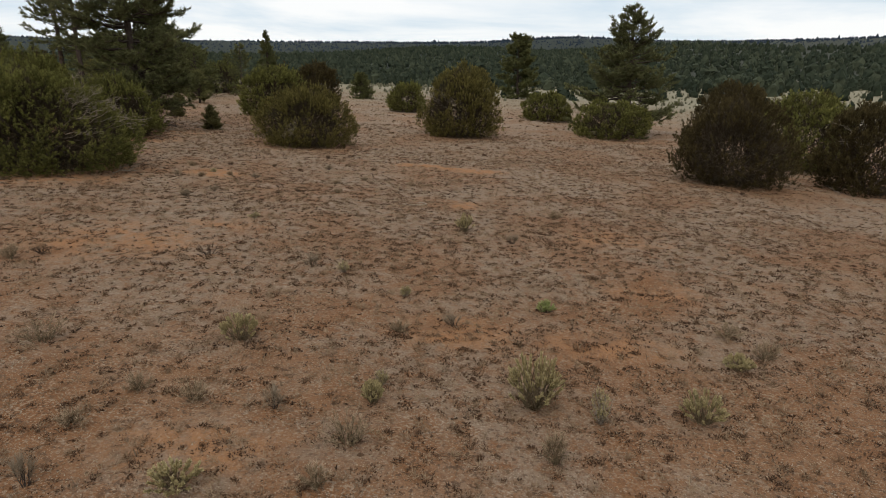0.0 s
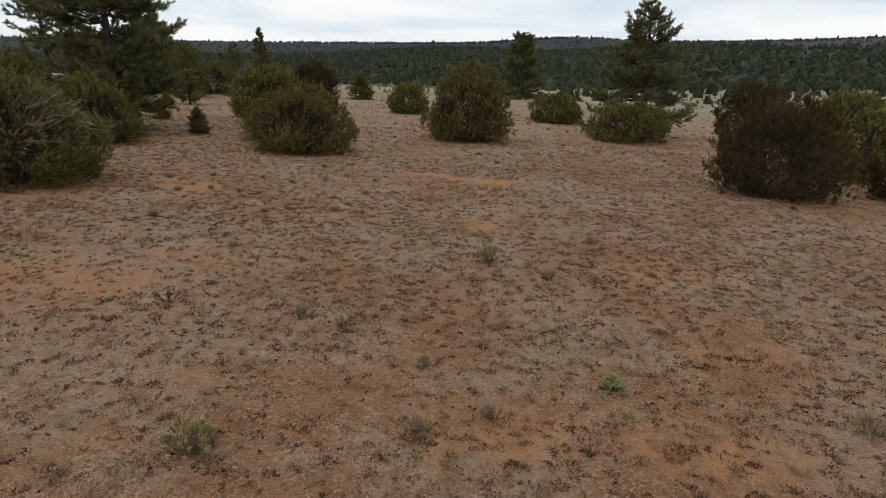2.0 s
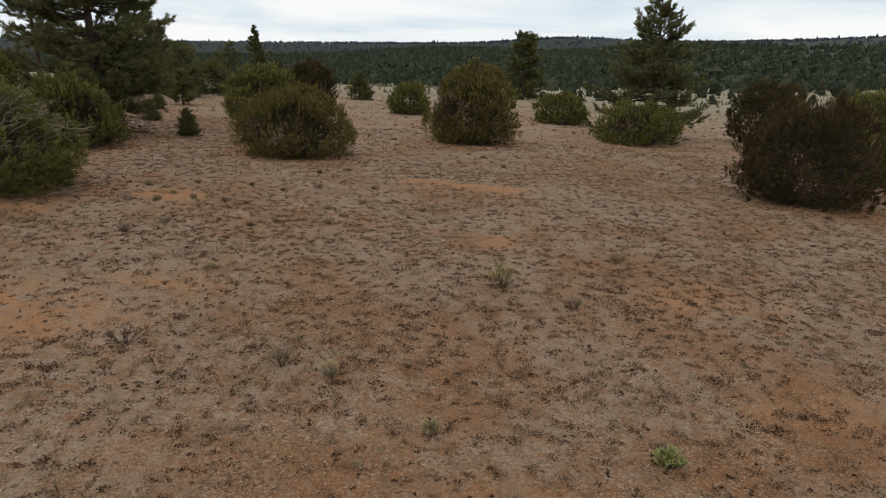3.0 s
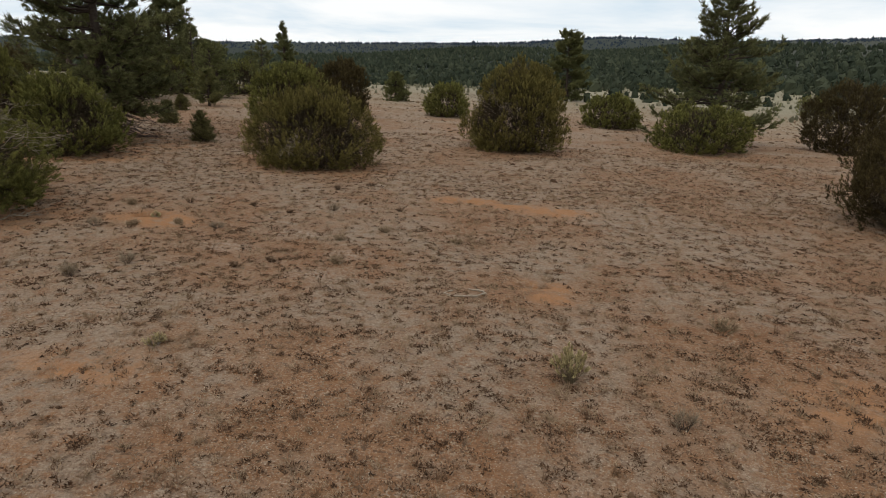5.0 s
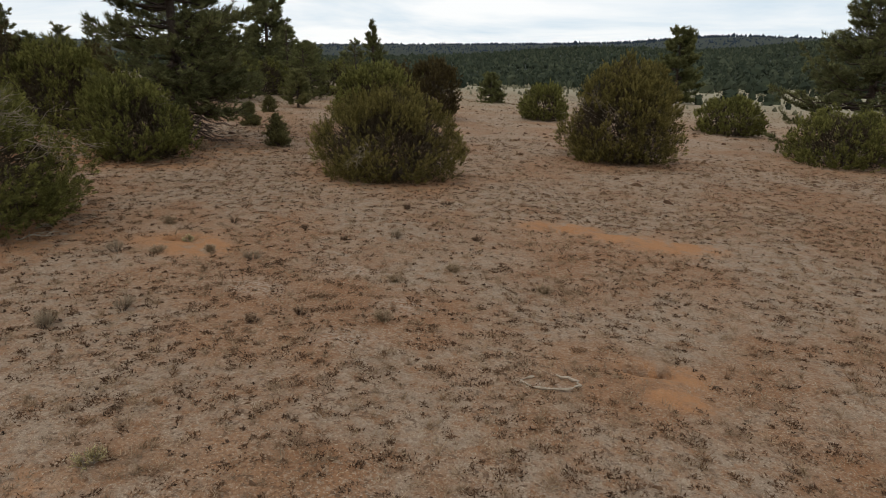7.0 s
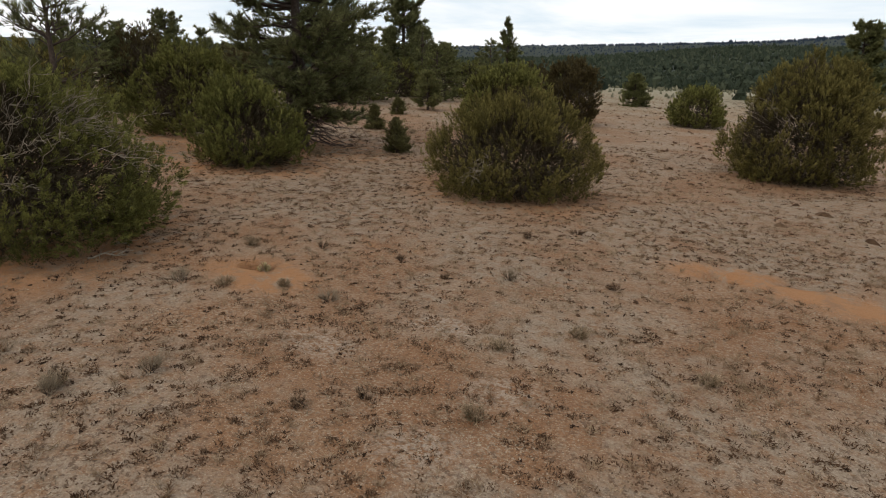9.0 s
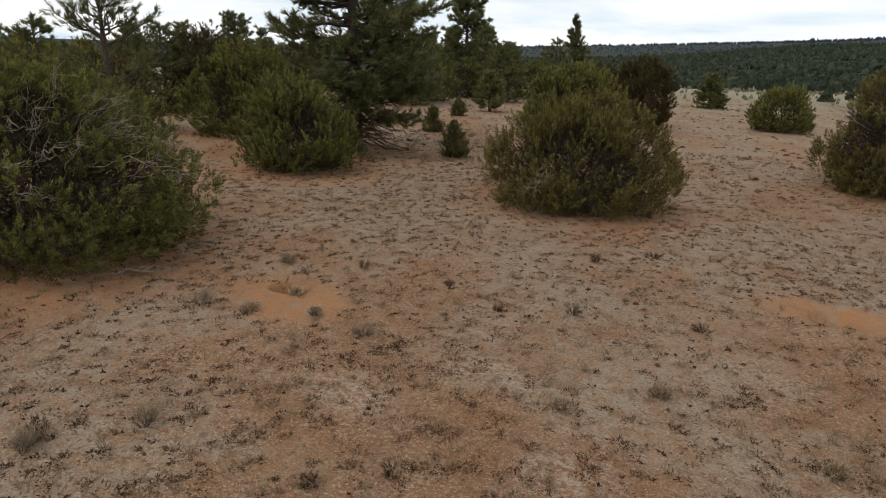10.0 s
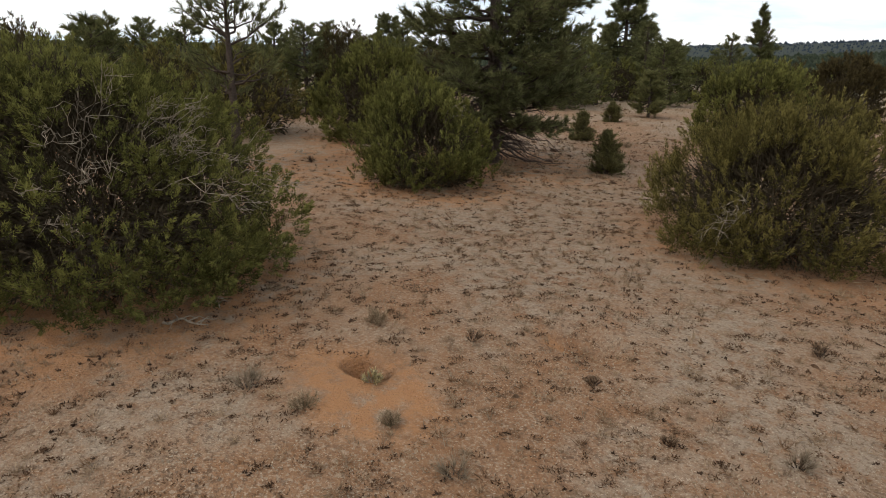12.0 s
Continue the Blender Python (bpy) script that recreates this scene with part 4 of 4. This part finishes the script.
def fallen_branch(x, y, turn, size, seed, label):
    """A bleached branch lying on the ground, with its side twigs."""
    rng = np.random.default_rng(seed)
    ob = tagged(thing("fallen_branch", x, y, turn, sink=0.0), label, "branch", "fallen branches")
    wood = Wood()
    pts = bend((-0.5 * size, 0, 0.02), (0.5 * size, 0.05, 0.05), 0.04, rng, 8, 0.07)
    pts[:, 2] = np.abs(pts[:, 2]) + 0.01
    wood.tube(pts, np.linspace(0.018, 0.006, 8), 6)
    for _ in range(7):
        i = rng.integers(2, 8)
        e = pts[i] + np.array([rng.uniform(0.1, 0.4), rng.normal() * 0.25, rng.uniform(0.0, 0.16)]) * size
        wood.tube(bend(pts[i], e, 0.02, rng, 5, 0.1), np.linspace(0.009, 0.003, 5), 4)
    part("branch", wood.mesh("branch", GREY_WOOD), ob)
    return ob


fallen_branch(-9.2, 17.05, 25, 0.55, 401, "bleached grey fallen branch beside a juniper")
fallen_branch(-9.5, 17.5, -15, 0.4, 402, "small grey fallen twig beside a juniper")
fallen_branch(-17.3, 23.7, -20, 0.9, 405, "bleached grey dead branch on bare red soil")
fallen_branch(13.0, 20.9, 70, 0.9, 403, "pale dead branch lying under a dark juniper")


def bleached_loop(x, y):
    """A pale bent stick lying in a flat loop on the soil."""
    rng = np.random.default_rng(409)
    ob = tagged(thing("bent_stick", x, y, 8, sink=0.0), "pale bleached stick bent into a flat loop on soil", "branch", "fallen branches")
    a = np.linspace(2.2, 7.6, 22)
    wob = 1 + rng.normal(size=22) * 0.07
    pts = np.stack([0.27 * np.cos(a) * wob, 0.15 * np.sin(a) * wob, 0.022 + 0.01 * rng.random(22)], 1)
    wood = Wood()
    wood.tube(pts, 0.004 + 0.016 * rng.random(22), 6)
    part("branch", wood.mesh("branch", PALE_WOOD), ob)
    return ob


bleached_loop(-0.94, 14.88)
fallen_branch(-12.2, 26.6, 10, 0.9, 404, "brown dead branch under a big pine")


def scatter(seed, count, x0, x1, y0, y1, waves=9, low=0.4, high=2.2, bias=0.0, thin=0.0):
    """Random spots, thicker in some patches, none in the dug sand."""
    rng = np.random.default_rng(seed)
    soft = 6.0
    x, y = rng.uniform(x0 - soft, x1 + soft, count * 4), rng.uniform(y0 - soft, y1 + soft, count * 4)
    edge = np.minimum(np.minimum(x - x0, x1 - x), np.minimum(y - y0, y1 - y))
    k = rng.normal(size=(waves, 2)) * rng.uniform(low, high, (waves, 1))
    f = np.sin(x[:, None] * k[:, 0] + y[:, None] * k[:, 1] + rng.uniform(0, 6.28, waves)).mean(1) * 2
    ok = f + rng.normal(size=len(x)) * 0.6 > bias
    for sx, sy, sr, sq in SANDS[:8]:
        ok &= np.hypot((x - sx) / sr, (y - sy) / (sr * sq)) > 0.9
    ok &= (rng.random(len(x)) > thin * smooth(10, 17, y)) & (rng.random(len(x)) < smooth(-soft, 1.5, edge))
    x, y = x[ok][:count], y[ok][:count]
    return x, y, ground_z(x, y), rng


def mats(name, label, seed, count, area, per, wide, high, ln, wd, leaf, up, bias=0.0, thin=0.0, core=0.8):
    """Low tufts all over the ground, in one mesh."""
    x, y, z, rng = scatter(seed, count, *area, bias=bias, thin=thin)
    n = len(x)
    size = rng.uniform(0.5, 1.4, n) * np.where(rng.random(n) < 0.12, 1.6, 1)
    a, s = rng.uniform(0, 6.283, (n, per)), rng.random((n, per)) ** core
    turn, stretch = rng.uniform(0, 3.14, n)[:, None], rng.uniform(0.4, 1.0, n)[:, None]
    along, across = np.cos(a) * s * wide * size[:, None], np.sin(a) * s * wide * stretch * size[:, None]
    off = np.stack([along * np.cos(turn) - across * np.sin(turn), along * np.sin(turn) + across * np.cos(turn), rng.random((n, per)) * high * size[:, None] * (1 - 0.7 * s)], -1)
    base = np.stack([x, y, z], -1)[:, None] + off
    way = unit(off * np.array([1, 1, 0]) / wide * 0.9 + rng.normal(size=(n, per, 3)) * 0.45 + np.array([0, 0, up]))
    way[..., 2] = np.abs(way[..., 2]) * 0.9 + 0.05
    base[..., 2] -= 0.004
    k = n * per
    v, q = leaves(base.reshape(-1, 3), unit(way.reshape(-1, 3)), rng.uniform(0.5, 1.3, k) * ln, rng.uniform(0.6, 1.4, k) * wd, rng)
    return tagged(new(name, mesh_of(name, v, q, leaf)), label, "grass", kind="stuff")


CLEARING = (-13, 11, 3, 33)


def mounds(name, label, seed, count, area, wide, high, leaf, bias=0.0, thin=0.0, m=6, category="dead plants"):
    """Low matted cushions of dead plants, in one mesh."""
    x, y, z, rng = scatter(seed, count, *area, bias=bias, thin=thin)
    n = len(x)
    size = rng.gamma(4.0, 0.25, n).clip(0.35, 1.5)
    a = np.arange(m) * 2 * np.pi / m + rng.uniform(0, 6.28, (n, 1))
    turn = rng.uniform(0, 3.14, (n, 1))
    ra = wide * size[:, None] * rng.uniform(0.45, 1.25, (n, m)) * (0.75 + 0.35 * np.cos(2 * (a - turn)))
    ring = np.stack([x[:, None] + np.cos(a) * ra, y[:, None] + np.sin(a) * ra, np.repeat(z[:, None] - 0.012, m, 1)], -1)
    top = np.stack([x + rng.normal(size=n) * 0.2 * wide, y + rng.normal(size=n) * 0.2 * wide, z + high * size * rng.uniform(0.5, 1.3, n)], -1)
    mid = ring * 0.5 + top[:, None] * 0.5
    mid[..., 2] = top[:, None, 2] * 0.72 + ring[..., 2] * 0.28 + rng.normal(size=(n, m)) * 0.25 * high
    v = np.concatenate([ring, mid, top[:, None]], 1).reshape(-1, 3)
    o = (np.arange(n) * (2 * m + 1))[:, None]
    i, j = np.arange(m)[None], (np.arange(m)[None] + 1) % m
    quads = np.stack([o + i, o + j, o + m + j, o + m + i], -1).reshape(-1, 4)
    tris = np.stack([o + m + i, o + m + j, np.broadcast_to(o + 2 * m, (n, m))], -1).reshape(-1, 3)
    return tagged(new(name, mesh_of(name, v, [quads, tris], leaf)), label, category, kind="stuff")


NEAR = (-10, 7, 4, 23)
mounds("brown_cushions", "low matted brown cushions of dead plants on soil", 311, 2500, CLEARING, 0.034, 0.020, CUSHION, -0.4, 0.5)
mounds("soil_crumbs", "small red clods and crumbs of the sandy soil", 313, 3500, (-10, 6, 4, 20), 0.026, 0.016, SOIL, -0.5, 0.2, 4, "soil")
mats("dead_clumps", "small wiry dark brown dead clumps all over the soil", 301, 6200, CLEARING, 34, 0.115, 0.028, 0.028, 0.014, DEAD, 0.35, -0.3, 0.1)
mats("dark_tufts", "dark brown matted tufts on the soil", 321, 5200, NEAR, 26, 0.075, 0.026, 0.026, 0.012, DEAD, 0.4, -0.3)
mats("litter_mats", "crumbly dark brown mats of dead plants and litter", 323, 2600, (-7, 6, 3.5, 15), 32, 0.10, 0.035, 0.032, 0.014, DEAD, 0.35, -0.3)
mats("brown_tufts", "low wispy brown tufts of dry grass", 308, 2800, CLEARING, 24, 0.05, 0.05, 0.085, 0.007, BROWN_TUFT, 0.5, -0.1)
mats("dark_rosettes", "scattered flat dark brown dead rosettes", 307, 4200, CLEARING, 9, 0.028, 0.02, 0.030, 0.018, ROSETTE, 0.3, -0.1)
mats("grey_mats", "low grey mats of dead grass on the soil", 302, 6500, CLEARING, 19, 0.09, 0.04, 0.05, 0.008, GREY_DRY, 0.35, -0.2)
mats("grey_tufts", "small wispy grey tufts of dead grass", 322, 2800, NEAR, 30, 0.055, 0.055, 0.085, 0.006, GREY_DRY, 0.5, -0.2)
mats("dry_grass", "thin wispy straw-coloured dry grass", 303, 5500, CLEARING, 8, 0.06, 0.03, 0.09, 0.006, DRY, 1.2, -0.2)
mats("crust_chips", "pale crumbs of crust and gravel on soil", 304, 6500, CLEARING, 18, 0.15, 0.008, 0.017, 0.015, CHIPS, 0.35, 0.15)
mounds("far_cushions", "low brown cushions of dead plants beyond the clearing", 312, 2600, (-30, 30, 28, 70), 0.13, 0.05, CUSHION, -0.2)
mats("far_grass", "sparse dry grass beyond the clearing", 305, 8000, (-34, 34, 26, 80), 6, 0.14, 0.05, 0.12, 0.025, GREY_DRY, 0.6)
